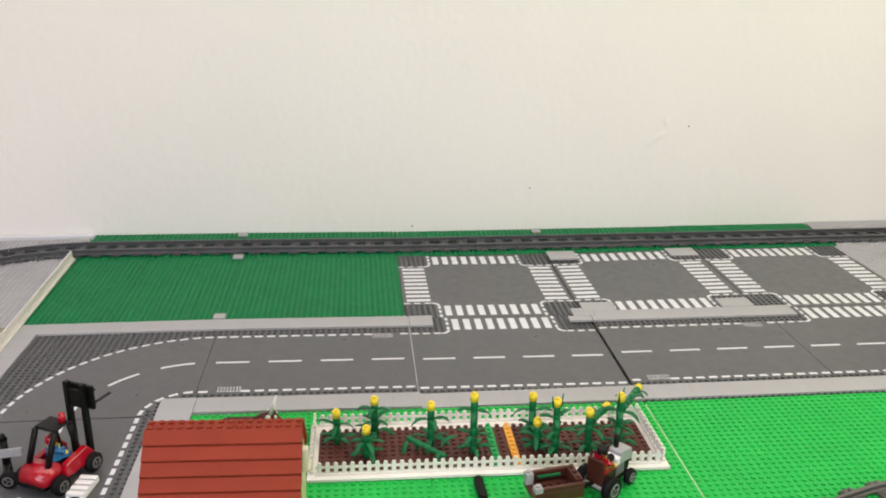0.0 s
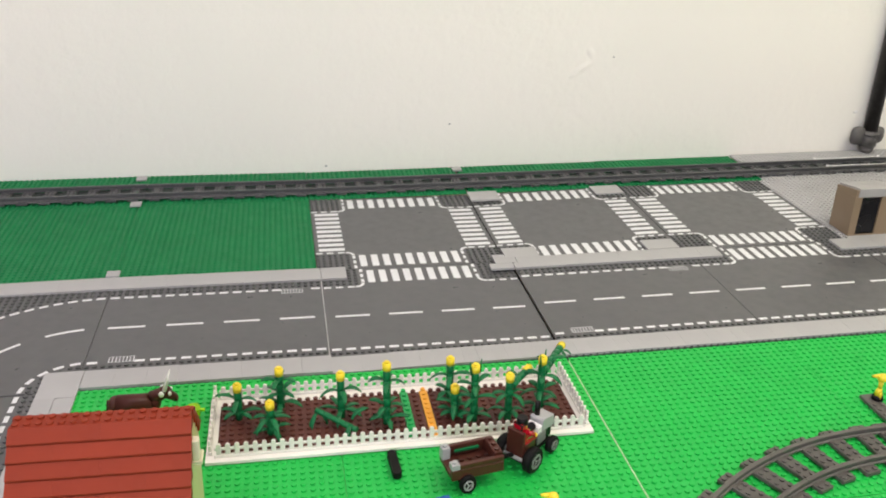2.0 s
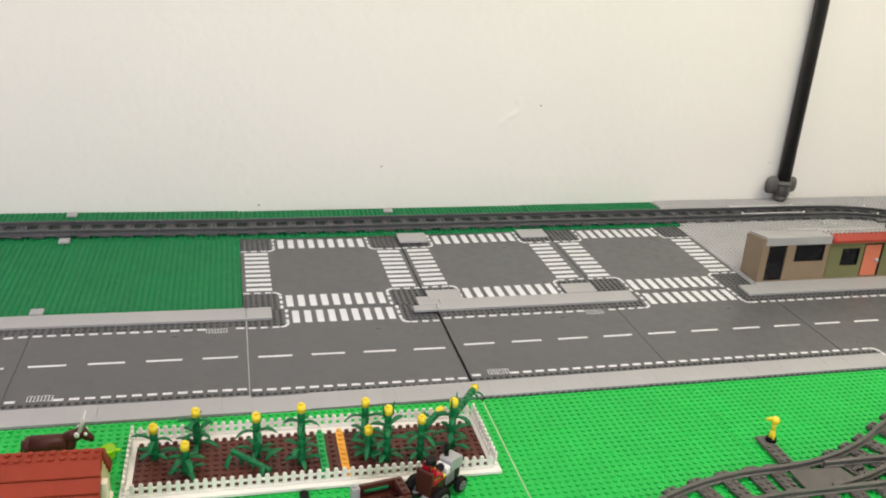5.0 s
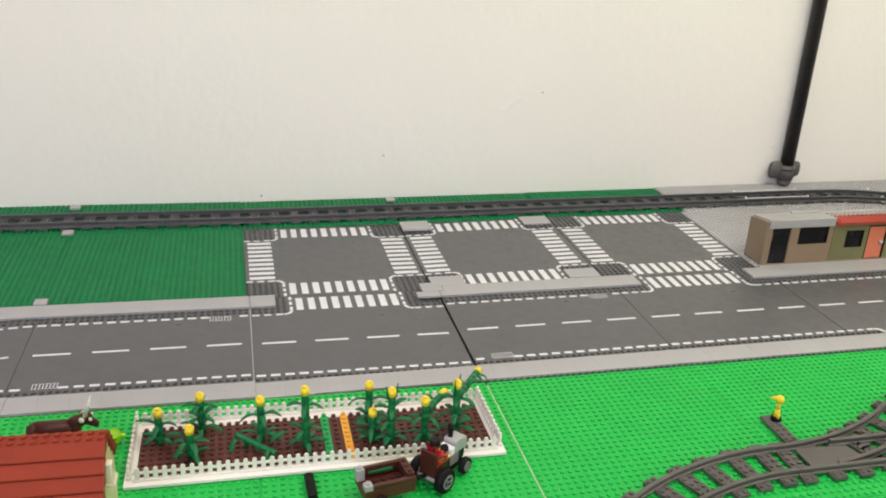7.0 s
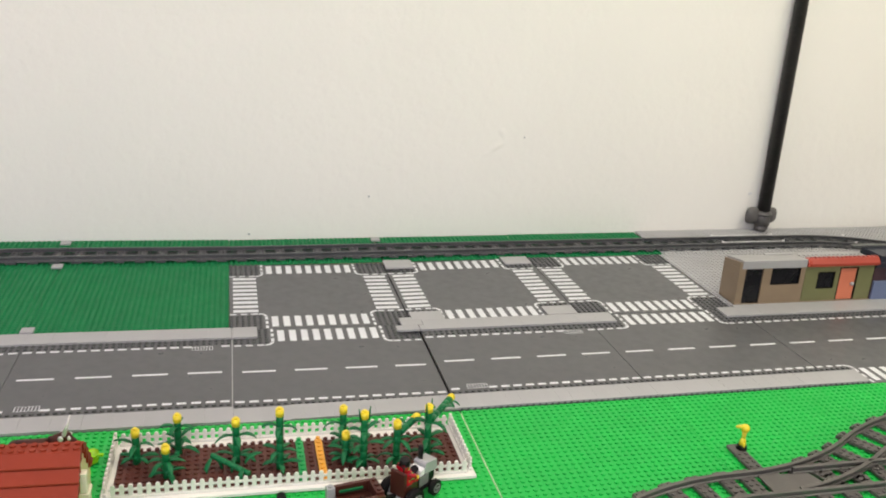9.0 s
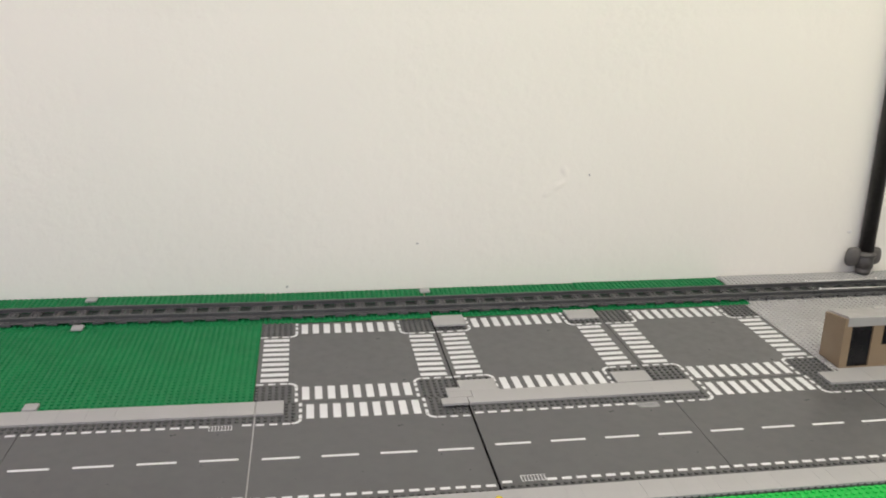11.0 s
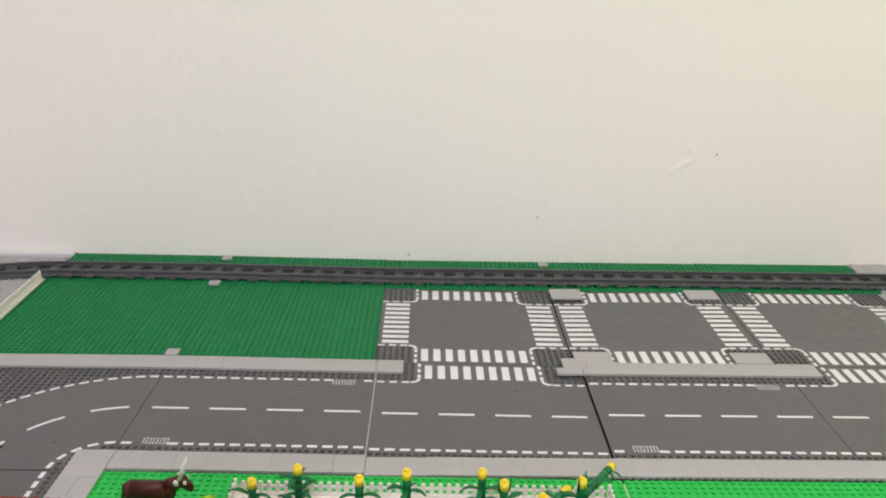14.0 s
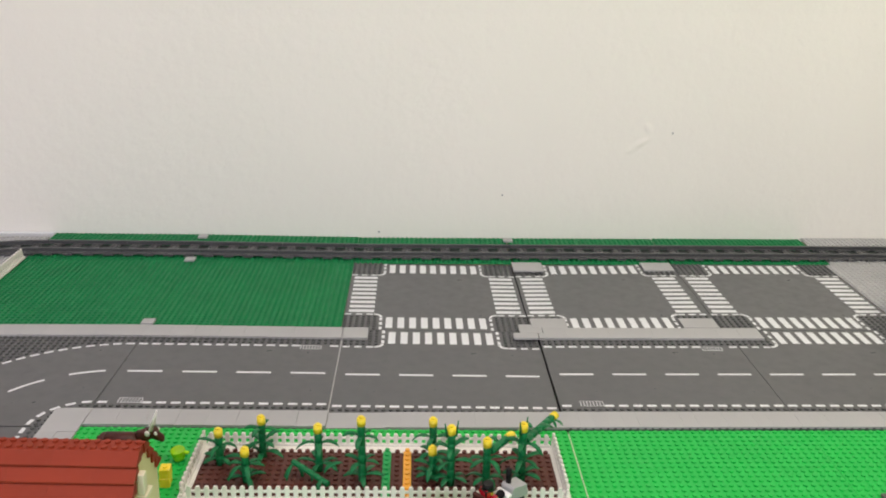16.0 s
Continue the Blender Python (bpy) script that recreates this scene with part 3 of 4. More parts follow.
for x, y in ((1.189, 0.303), (1.186, 0.259)):
    ob = thing("rail_bead", x, y, 0.0123, 30, "small glossy white bead on the curved rail", "bead", "beads on the rails")
    part("bead_body", ball(bmesh.new(), (0, 0, 0.0018), 0.0024, 1.6, 0.8, 0.8, n=10), STEEL, ob)

# the switch on the farm side and the tracks that meet it
SY = -0.4565
x, y, a = 0.512, SY, 180
for k in range(4):
    x, y, a = curved_track(x, y, a, 1, TRACK_WARM, "curved dark grey railway track on bright green plates", "farm railway")

sw = thing("track_switch", 0.512, SY, 0.0015, 0, "dark grey railway switch with a side arm on bright green plates", "track switch", "farm railway")
R = 0.32
part("rail", sweep(bmesh.new(), [(0.0004, -GAUGE, 0), (0.256, -GAUGE, 0)], RAIL), TRACK_WARM, sw)
part("rail", sweep(bmesh.new(), [(0.062, GAUGE, 0), (0.256, GAUGE, 0)], RAIL), TRACK_WARM, sw)
part("rail", sweep(bmesh.new(), [((R - GAUGE) * math.sin(b), R - (R - GAUGE) * math.cos(b), 0) for b in [radians(32) * i / 20 for i in range(21)]], RAIL), TRACK_WARM, sw)
part("rail", sweep(bmesh.new(), [((R + GAUGE) * math.sin(b), R - (R + GAUGE) * math.cos(b), 0) for b in [radians(8 + 24 * i / 20) for i in range(21)]], RAIL), TRACK_WARM, sw)
part("blade_cover", prism(bmesh.new(), [(0.019, -0.0165), (0.076, -0.0165), (0.083, -0.010), (0.076, 0.012), (0.040, 0.0155), (0.019, 0.0160)], 0.0044, 0.0066, "z"), TRACK_WARM, sw, "flat switch cover")
for sx, a in ((0.008, 1), (0.040, 2), (0.070, 3), (0.100, 5), (0.131, 7), (0.162, 0), (0.194, 0), (0.226, 0), (0.248, 0)):
    sleeper(sw, sx, 0.0, a, TRACK_WARM)
for d in (17, 22.5, 28):
    b = radians(d)
    sleeper(sw, R * math.sin(b), R - R * math.cos(b), d, TRACK_WARM)
part("frog", prism(bmesh.new(), [(0.138, 0.008), (0.166, 0.017), (0.185, 0.019), (0.166, 0.026)], 0.0044, 0.0072, "z"), TRACK_WARM, sw, "flat wedge where the rails cross")
bm = boxed(0.020, 0.036, 0.032, 0.080, 0.0003, 0.0042, 0.0006)
for sy in (0.036, 0.044, 0.052, 0.060):
    for sx in (0.024, 0.032):
        tube(bm, (sx, sy, 0.0041), (sx, sy, 0.0057), 0.0024, n=8)
part("side_arm", bm, TRACK_WARM, sw)
for k in range(3):
    straight_track(0.832 + 0.128 * k, SY, 0, TRACK_WARM, "straight dark grey railway track on bright green plates", "farm railway")
b = radians(32)
x, y, a = 0.512 + R * math.sin(b), SY + R - R * math.cos(b), 32
for k in range(3):
    x, y, a = curved_track(x, y, a, -1, TRACK_WARM, "curved dark grey railway track leaving the switch", "farm railway")


def switch_stand(x, y, z, rz, label):
    ob = thing("switch_stand", x, y, z, rz, label, "switch stand", "yellow switch stands")
    part("socket", tube(bmesh.new(), (0, 0, 0), (0, 0, 0.0055), 0.0062, 0.0050, 14, bev=0.0006), BLACK, ob, "black round socket")
    bm = bmesh.new()
    tube(bm, (0, 0, 0.0055), (0, 0, 0.0135), 0.0044, 0.0022, 12)
    tube(bm, (0, 0, 0.0135), (0, 0, 0.0210), 0.0022, 0.0024, 12)
    box(bm, -0.0010, 0.0010, -0.0052, -0.0030, 0.0010, 0.0090, 0.0003)
    part("stem", bm, YELLOW, ob)
    bm = ball(bmesh.new(), (0, 0, 0.0252), 0.0050, 1, 1, 0.96, n=16)
    tube(bm, (-0.0035, 0, 0.0272), (-0.0104, 0, 0.0272), 0.0026, 0.0012, 10)
    part("knob", bm, YELLOW, ob, "yellow round knob with a spout")
    return ob


switch_stand(0.5450, -0.3865, 0.0057, -10, "yellow switch stand with a round knob on the switch arm")


# ---- garden ----
def picket_panel_mesh(n=4):
    """A low fence section, n studs long, with round-topped pickets."""
    L = n * U
    bm = boxed(-L / 2 + 0.0001, L / 2 - 0.0001, -0.0018, 0.0018, 0.0, 0.0030, 0.0003)
    box(bm, -L / 2 + 0.0001, L / 2 - 0.0001, -0.0009, 0.0009, 0.0078, 0.0102, 0.0002)
    for k in range(n):
        x = -L / 2 + (k + 0.5) * U
        box(bm, x - 0.0021, x + 0.0021, -0.0013, 0.0013, 0.0028, 0.0122, 0.0003)
        tube(bm, (x, -0.0013, 0.0122), (x, 0.0013, 0.0122), 0.0021, n=10)
    return mesh_of("fence_panel", bm, CREAM)


PANEL4, PANEL3, PANEL1 = picket_panel_mesh(4), picket_panel_mesh(3), picket_panel_mesh(1)
GX0, GX1, GY0, GY1 = -0.120, 0.240, -0.394, -0.292
RIM = 1.2 * U
FRONT = 1.25 * U
garden = thing("vegetable_garden", 0, 0, 0.0043, 0, "brown studded garden bed framed by a low white picket fence", "garden bed")
garden.matrix_world = pose(0, 0, 0.0043, 0, 0.6, 0)
part("rim", boxed(GX0, GX1, GY0, GY0 + FRONT, 0, PLATE, 0.0003), CREAM, garden, "white plate rim")
part("rim", boxed(GX0, GX1, GY1 - 2 * U, GY1, 0, PLATE, 0.0003), CREAM, garden, "white plate rim")
part("rim", boxed(GX0, GX0 + RIM, GY0 + FRONT, GY1 - 2 * U, 0, PLATE, 0.0003), CREAM, garden, "white plate rim")
part("rim", boxed(GX1 - RIM, GX1, GY0 + FRONT, GY1 - 2 * U, 0, PLATE, 0.0003), CREAM, garden, "white plate rim")


def panel(parent, me, x, y, rz, z=PLATE):
    ob = part("fence_panel", me, None, parent)
    ob.matrix_basis = pose(x, y, z, 0, 0, rz)
    return ob


for yy in (GY0 + 0.9 * U, GY1 - 0.5 * U):
    for k in range(10):
        panel(garden, PANEL4, GX0 + U + (k * 4 + 2) * U, yy, 0)
    panel(garden, PANEL3, GX0 + U + 41.5 * U, yy, 0)
for xx in (GX0 + 0.5 * U, GX1 - 0.5 * U):
    for k in range(3):
        panel(garden, PANEL4, xx, GY0 + 1.2 * U + (k * 4 + 2) * U, 90)
SZ = PLATE
STRIP_GREEN = plastic("strip_green_plastic", (0.010, 0.36, 0.085), 0.35, 0.10, 0.02)
for sx0, sx1, mat, name in ((GX0 + RIM, 0.064, SOIL, "soil"), (0.064, 0.072, STRIP_GREEN, "green_strip"), (0.072, 0.084, SOIL, "soil"), (0.084, 0.092, ORANGE, "orange_strip"), (0.092, GX1 - RIM, SOIL, "soil")):
    proud = 0.0 if mat is SOIL else 0.0016
    ob = part(name, boxed(sx0 + 0.0001, sx1 - 0.0001, GY0 + FRONT, GY1 - 2 * U, 0, SZ + proud, 0.0003), mat, garden)
    nx, ny = max(1, round((sx1 - sx0) / U - 0.3)), 10
    pl = [(sx0 + (i + 0.5) * (sx1 - sx0) / nx, GY0 + FRONT + 0.0012 + (j + 0.5) * U * 1.00) for i in range(nx) for j in range(ny)]
    tagged(part("studs", stud_mesh("studs", pl, SZ + proud, mat), mat, ob), kind="stuff")
SOIL_Z = 0.0043 + SZ


def leaf_mesh(L, W, droop, seed):
    """One bent blade with a midrib and real thickness."""
    rng = random.Random(seed)
    bm = bmesh.new()
    n = 7
    tw = rng.uniform(-0.3, 0.3)
    tops, bots = [], []
    for i in range(n + 1):
        t = i / n
        w = W * (0.35 + 1.3 * t) * (1 - t) ** 0.6 * 1.15 if t < 1 else 0.0002
        w = max(w, 0.0002)
        x = 0.003 + L * t * (1 - 0.12 * droop * t)
        z = L * (0.55 * t - droop * t * t)
        s = tw * t
        row = [Vector((x, -w * math.cos(s), z - w * math.sin(s) + 0.0006)), Vector((x, 0, z)), Vector((x, w * math.cos(s), z + w * math.sin(s) + 0.0006))]
        tops.append([bm.verts.new(v + Vector((0, 0, 0.0005))) for v in row])
        bots.append([bm.verts.new(v - Vector((0, 0, 0.0003))) for v in row])
    for i in range(n):
        for j in range(2):
            bm.faces.new((tops[i][j], tops[i + 1][j], tops[i + 1][j + 1], tops[i][j + 1]))
            bm.faces.new((bots[i][j + 1], bots[i + 1][j + 1], bots[i + 1][j], bots[i][j]))
        bm.faces.new((tops[i][0], bots[i][0], bots[i + 1][0], tops[i + 1][0]))
        bm.faces.new((tops[i + 1][2], bots[i + 1][2], bots[i][2], tops[i][2]))
    for e in (0, n):
        bm.faces.new((tops[e][0], tops[e][1], tops[e][2], bots[e][2], bots[e][1], bots[e][0]))
    bmesh.ops.recalc_face_normals(bm, faces=bm.faces)
    return mesh_of("leaf", bm, LEAF, True)


LEAVES = [leaf_mesh(random.Random(k).uniform(0.0150, 0.0205), 0.0034, 0.55 + 0.14 * (k % 3), k) for k in range(6)]


def stalk_bm(height, r=0.0037):
    """Round bricks stacked on one another, turned as one body with fine joints."""
    bm = bmesh.new()
    n = max(1, round(height / BRICK))
    prof = []
    for k in range(n):
        z0, z1 = height * k / n, height * (k + 1) / n
        prof += [(z0, r - 0.0002), (z0 + 0.0002, r), (z1 - 0.0002, r)]
    prof.append((height, r - 0.0002))
    rings = [[bm.verts.new((q * math.cos(math.pi * i / 8), q * math.sin(math.pi * i / 8), z)) for i in range(16)] for z, q in prof]
    for a, b in zip(rings, rings[1:]):
        for i in range(16):
            f = bm.faces.new((a[i], a[(i + 1) % 16], b[(i + 1) % 16], b[i]))
            f.smooth = True
    bm.faces.new(rings[0][::-1])
    bm.faces.new(rings[-1])
    return bm


def cob_bm(z, h=0.0078):
    bm = tube(bmesh.new(), (0, 0, z), (0, 0, z + h), 0.0042, n=16, bev=0.0005)
    tube(bm, (0, 0, z + h), (0, 0, z + h + 0.0017), 0.0025, n=12, bev=0.0003)
    return bm


def whorl(ob, z, n, start, rng):
    for k in range(n):
        lf = part("leaf", LEAVES[rng.randrange(6)], None, ob)
        lf.matrix_basis = pose(0, 0, z, 0, rng.uniform(-12, 10), start + 360 / n * k + rng.uniform(-14, 14))


def corn_plant(x, y, top, whorls, seed, ears=False):
    """A stalk of round bricks with leaf whorls and a yellow cob on top; top is the full height."""
    rng = random.Random(seed)
    ob = thing("corn_plant", x, y, SOIL_Z - 0.0105 * x, rng.uniform(0, 90), "green plastic corn plant with a yellow cob standing in soil", "corn plant", "corn plants")
    sh = top - 0.0096
    part("stalk", stalk_bm(sh), LEAF, ob)
    part("cob", cob_bm(sh), YELLOW, ob, "yellow round cob")
    if ears:
        for s in (-1, 1):
            bm = tube(bmesh.new(), (s * 0.0044, 0, sh - 0.002), (s * 0.0066, 0, sh + 0.0125), 0.0014, 0.0005, 8)
            part("husk", bm, LEAF, ob, "upright pointed husk")
    for wz, n in whorls:
        whorl(ob, wz, n, rng.uniform(0, 90), rng)
    return ob


corn_plant(-0.092, -0.330, 0.0400, ((0.006, 5), (0.022, 4)), 1)
corn_plant(-0.053, -0.318, 0.0470, ((0.006, 4), (0.018, 4), (0.032, 4)), 2)
corn_plant(-0.062, -0.358, 0.0370, ((0.005, 5), (0.018, 6)), 3)
corn_plant(0.004, -0.340, 0.0515, ((0.008, 5), (0.030, 4)), 4)
corn_plant(0.046, -0.356, 0.0690, ((0.006, 5), (0.020, 4), (0.048, 4)), 5)
corn_plant(0.113, -0.321, 0.0480, ((0.008, 5), (0.026, 4)), 6)
corn_plant(0.112, -0.352, 0.0360, ((0.004, 6), (0.014, 5)), 7)
corn_plant(0.129, -0.362, 0.0640, ((0.008, 5), (0.026, 4), (0.040, 3)), 8, True)
corn_plant(0.162, -0.365, 0.0530, ((0.010, 5), (0.030, 5)), 9)
corn_plant(0.196, -0.356, 0.0640, ((0.008, 5), (0.024, 5), (0.042, 4)), 10, True)


def bent_stalk(x, y, z, tx, ty, tz, label, tip=True):
    ob = thing("corn_shoot", x, y, z - 0.0105 * x, 0, label, "corn shoot", "corn plants")
    d = Vector((tx - x, ty - y, tz - z))
    q = d.to_track_quat("Z", "Y").to_matrix().to_4x4()
    bm = stalk_bm(d.length - (0.009 if tip else 0.0), 0.0037 if tip else 0.0028)
    bmesh.ops.transform(bm, matrix=q, verts=bm.verts)
    part("stalk", bm, LEAF, ob)
    if tip:
        bm = cob_bm(d.length - 0.009, 0.0085)
        bmesh.ops.transform(bm, matrix=q, verts=bm.verts)
        part("cob", bm, YELLOW, ob, "yellow cob at the tip")
    return ob


sh1 = bent_stalk(0.166, -0.361, SOIL_Z + 0.036, 0.1885, -0.340, 0.0490, "leaning green corn shoot with a yellow cob")
sh2 = bent_stalk(0.199, -0.352, SOIL_Z + 0.042, 0.2360, -0.2950, 0.0440, "leaning green corn shoot with a yellow cob")
rng = random.Random(77)
for sh, zz in ((sh1, 0.004), (sh2, 0.008)):
    for k in range(3):
        lf = part("leaf", LEAVES[k], None, sh)
        lf.matrix_basis = pose(0.008, 0.008, zz, 0, 10, 100 * k + 20)
for k in range(4):
    lf = part("leaf", LEAVES[k], None, sh2)
    lf.matrix_basis = pose(0.0315, 0.0480, -0.0050, 0, 25 if k != 1 else -15, (-20, 60, 200, 290)[k]) @ Matrix.Scale(0.62, 4)
fallen = bent_stalk(-0.0200, -0.345, SOIL_Z + 0.0135, 0.0160, -0.374, SOIL_Z + 0.0075, "fallen green corn stalk lying on the soil", False)
for k, (dx, dy, a) in enumerate(((0.001, -0.001, 235), (0.002, -0.002, 330), (0.030, -0.024, 20), (0.030, -0.024, 250))):
    lf = part("leaf", LEAVES[k], None, fallen)
    lf.matrix_basis = pose(dx, dy, 0.0, 0, 55 if k != 2 else -40, a)


# ---- white fence behind the road bend ----
fence = thing("picket_fence", -0.5225, 0.0, 0.0058, 1.5, "long white picket fence between grey and green plates", "fence")
part("base_strip", boxed(-0.004, 0.004, -0.256, 0.256, 0, PLATE, 0.0003), CREAM, fence)
for k in range(16):
    panel(fence, PANEL4, 0, -0.256 + (k + 0.5) * 4 * U, 90)
ob = thing("skirting_strip", -0.79, WALL_Y - 0.0085, 0.0015, 0, "bright white strip along the foot of the wall", "trim", kind="structure")
part("strip_body", boxed(-0.50, 0.262, -0.0030, 0.0060, -0.003, 0.0065, 0.001), PRINT, ob)


# ---- barn ----
def barn():
    X0, X1 = -0.244, -0.116
    ob = thing("barn", 0, 0, 0.0055, 0, "toy barn with a brick-red stepped roof and cream gable", "barn")
    ridge, top = -0.471, 0.1115
    for x0, x1 in ((X0 + 0.002, X0 + 0.010), (X1 - 0.010, X1 - 0.002)):
        out = [(ridge - 0.044, -0.001), (ridge + 0.034, -0.001), (ridge + 0.034, top - 0.040), (ridge + 0.006, top - 0.004), (ridge - 0.006, top - 0.004), (ridge - 0.044, top - 0.052)]
        part("gable", prism(bmesh.new(), out, x0, x1), PALE_YELLOW, ob, "cream gable wall")
    part("gable_board", boxed(X1 - 0.0020, X1 + 0.0060, ridge - 0.0170, ridge - 0.0020, 0.0745, 0.0780, 0.0005), WARM_WHITE, ob, "white ledge across the gable")
    part("ledge_block", boxed(X1 - 0.0010, X1 + 0.0045, ridge - 0.0165, ridge - 0.0090, 0.0781, 0.0960, 0.0006), WARM_WHITE, ob, "small white upright block on the ledge")
    part("long_wall", boxed(X0 + 0.012, X1 - 0.012, ridge + 0.025, ridge + 0.033, -0.0015, 0.068, 0.0003), PALE_YELLOW, ob)
    # Black colour gives the opening under the eave its darkness; no opening is built.
    part("long_wall", boxed(X0 + 0.012, X1 - 0.012, ridge - 0.040, ridge - 0.032, -0.0015, 0.060, 0.0003), BLACK, ob, "black wall for the dark opening under the eave")
    roof = part("roof", boxed(X0 + 0.001, X1 - 0.001, ridge - U + 0.0002, ridge + U - 0.0002, top - BRICK + 0.0004, top, 0.0004), BRICK_RED, ob, "brick-red slope brick roof with a studded ridge")
    pl = [(X0 + (i + 0.5) * U, ridge + s * 0.5 * U) for i in range(16) for s in (-1, 1)]
    tagged(part("studs", stud_mesh("studs", pl, top, BRICK_RED, 12), BRICK_RED, roof), kind="stuff")
    cache = {}
    for side in (-1, 1):
        for c in range(5 if side < 0 else 4):
            z1, y1 = top - c * BRICK - 0.0003, U + c * U
            w = 8 * U
            x = X0 - (4 * U if c % 2 else 0)
            while x < X1 - 0.001:
                a, b = max(x, X0), min(x + w, X1)
                key = (side, round(b - a, 4))
                if key not in cache:
                    L = b - a - 0.00004
                    out = [(0, 0), (side * -0.004, 0), (side * -0.004, -BRICK + 0.0009), (side * U * 1.07, -BRICK + 0.0009), (side * U * 1.07, -BRICK + 0.0022), (side * 0.0004, -0.0003)]
                    bm = prism(bmesh.new(), out, -L / 2, L / 2)
                    cache[key] = mesh_of("roof_brick", bm, BRICK_RED)
                rb = part("roof_brick", cache[key], None, roof)
                rb.location = ((a + b) / 2, ridge + side * y1, z1)
                x += w
    ob.matrix_world = pose(X1, ridge, 0.0055, 0, 1.0, -0.8) @ pose(-X1, -ridge, 0)
    return ob


barn()
ob = thing("hay_block", -0.1365, -0.3590, 0.0056, 4, "stack of two bright yellow bricks beside the barn", "block")
part("brick", boxed(-0.0048, 0.0048, -0.0060, 0.0060, 0, 0.0094, 0.0004), YELLOW, ob)
bb = part("brick", boxed(-0.0042, 0.0054, -0.0057, 0.0063, 0.0096, 0.0186, 0.0004), YELLOW, ob)
part("studs", stud_mesh("studs", [(0.0006, 0.0)], 0.0186, YELLOW, 12), YELLOW, bb)

ob = thing("bucket", -0.1350, -0.3170, 0.0056, -10, "lime green plastic bucket on the grass", "bucket")
bm = tube(bmesh.new(), (0, 0, 0), (0, 0, 0.0112), 0.0048, 0.0070, 18)
top_face = max((f for f in bm.faces if len(f.verts) > 4), key=lambda f: f.calc_center_median().z)
bmesh.ops.inset_individual(bm, faces=[top_face], thickness=0.0010)
bmesh.ops.translate(bm, verts=top_face.verts, vec=(0, 0, -0.0088))
ob.matrix_world = pose(-0.1350, -0.3170, 0.0062, 10, 0, -10)
part("pail", bm, LIME, ob)
part("lug", boxed(0.0062, 0.0112, -0.0016, 0.0016, 0.0078, 0.0104, 0.0005), LIME, ob)


# ---- toy cow: one plain mesh ----
def toy_cow(x, y, rz):
    bm = bmesh.new()
    tube(bm, (-0.0240, 0, 0.0178), (0.0110, 0, 0.0180), 0.0085, 0.0078, 20, bev=0.0030)
    ball(bm, (-0.0230, 0, 0.0178), 0.0082, 0.7, 1, 1)
    ball(bm, (0.0105, 0, 0.0182), 0.0078, 0.6, 1, 1)
    for sx in (-0.0215, 0.0080):
        for sy in (-0.0042, 0.0042):
            box(bm, sx - 0.0030, sx + 0.0030, sy - 0.0022, sy + 0.0022, 0.0, 0.0125, 0.0008)
    tube(bm, (0.0080, 0, 0.0220), (0.0185, 0, 0.0265), 0.0062, 0.0052, 12)
    ball(bm, (0.0195, 0, 0.0268), 0.0060, 1, 0.9, 1)
    tube(bm, (0.0200, 0, 0.0258), (0.0272, 0, 0.0208), 0.0046, 0.0034, 12)
    ball(bm, (0.0274, 0, 0.0206), 0.0035, 0.7, 1, 1)
    for s in (-1, 1):
        tube(bm, (0.0192, s * 0.0026, 0.0300), (0.0246, s * 0.0030, 0.0468), 0.0022, 0.0005, 10, mat=1)
        ball(bm, (0.0236, s * 0.0040, 0.0276), 0.0020, 0.8, 0.5, 1.0, mat=1)
        ball(bm, (0.0168, s * 0.0056, 0.0282), 0.0026, 0.9, 0.5, 1.1, mat=1)
    tube(bm, (-0.0280, 0, 0.0230), (-0.0300, 0, 0.0090), 0.0009, 0.0012, 8)
    ob = new("toy_cow", mesh_of("toy_cow", bm, (COW_BROWN, HORN)))
    ob.matrix_world = pose(x, y, 0.0066, 0, 0, rz) @ Matrix.Scale(1.1, 4)
    return tagged(ob, "brown plastic toy cow with white horns standing on green", "toy cow")


toy_cow(-0.1800, -0.3170, 0)


SKY_TORSO = plastic("sky_blue_plastic", (0.03, 0.22, 0.50), 0.3, 0.06, 0.02)


def toy_figure(x, y, z, rz, torso, legs, hat, label, vest=False):
    """A seated toy figure as one plain mesh."""
    bm = bmesh.new()
    prism(bm, [(-0.0078, 0.0), (0.0078, 0.0), (0.0058, 0.0130), (-0.0058, 0.0130)], -0.0038, 0.0038, "x", 0)
    box(bm, 0.0, 0.0130, -0.0074, -0.0006, 0.0, 0.0050, 0.0006, 1)
    box(bm, 0.0, 0.0130, 0.0006, 0.0074, 0.0, 0.0050, 0.0006, 1)
    for s in (-1, 1):
        tube(bm, (0, s * 0.0070, 0.0115), (0.0080, s * 0.0085, 0.0065), 0.0021, 0.0018, 8, 0)
        ball(bm, (0.0090, s * 0.0085, 0.0062), 0.0020, mat=2, n=8)
    if vest:
        box(bm, 0.0030, 0.0052, -0.0060, 0.0060, 0.0020, 0.0125, 0.0006, 2)
    tube(bm, (0, 0, 0.0130), (0, 0, 0.0215), 0.0050, n=14, mat=2, bev=0.0010)
    tube(bm, (0, 0, 0.0180), (0, 0, 0.0245), 0.0058, 0.0046, 14, mat=3)
    if not vest:
        box(bm, -0.0060, 0.0005, -0.0057, 0.0057, 0.0138, 0.0200, 0.0010, 3)
    box(bm, -0.0045, -0.0025, -0.0050, 0.0050, 0.0050, 0.0185, 0.0006, 0)
    ob = new("toy_figure", mesh_of("toy_figure", bm, (torso, legs, YELLOW, hat)))
    ob.matrix_world = pose(x, y, z, 0, 0, rz)
    return tagged(ob, label, "toy figure")


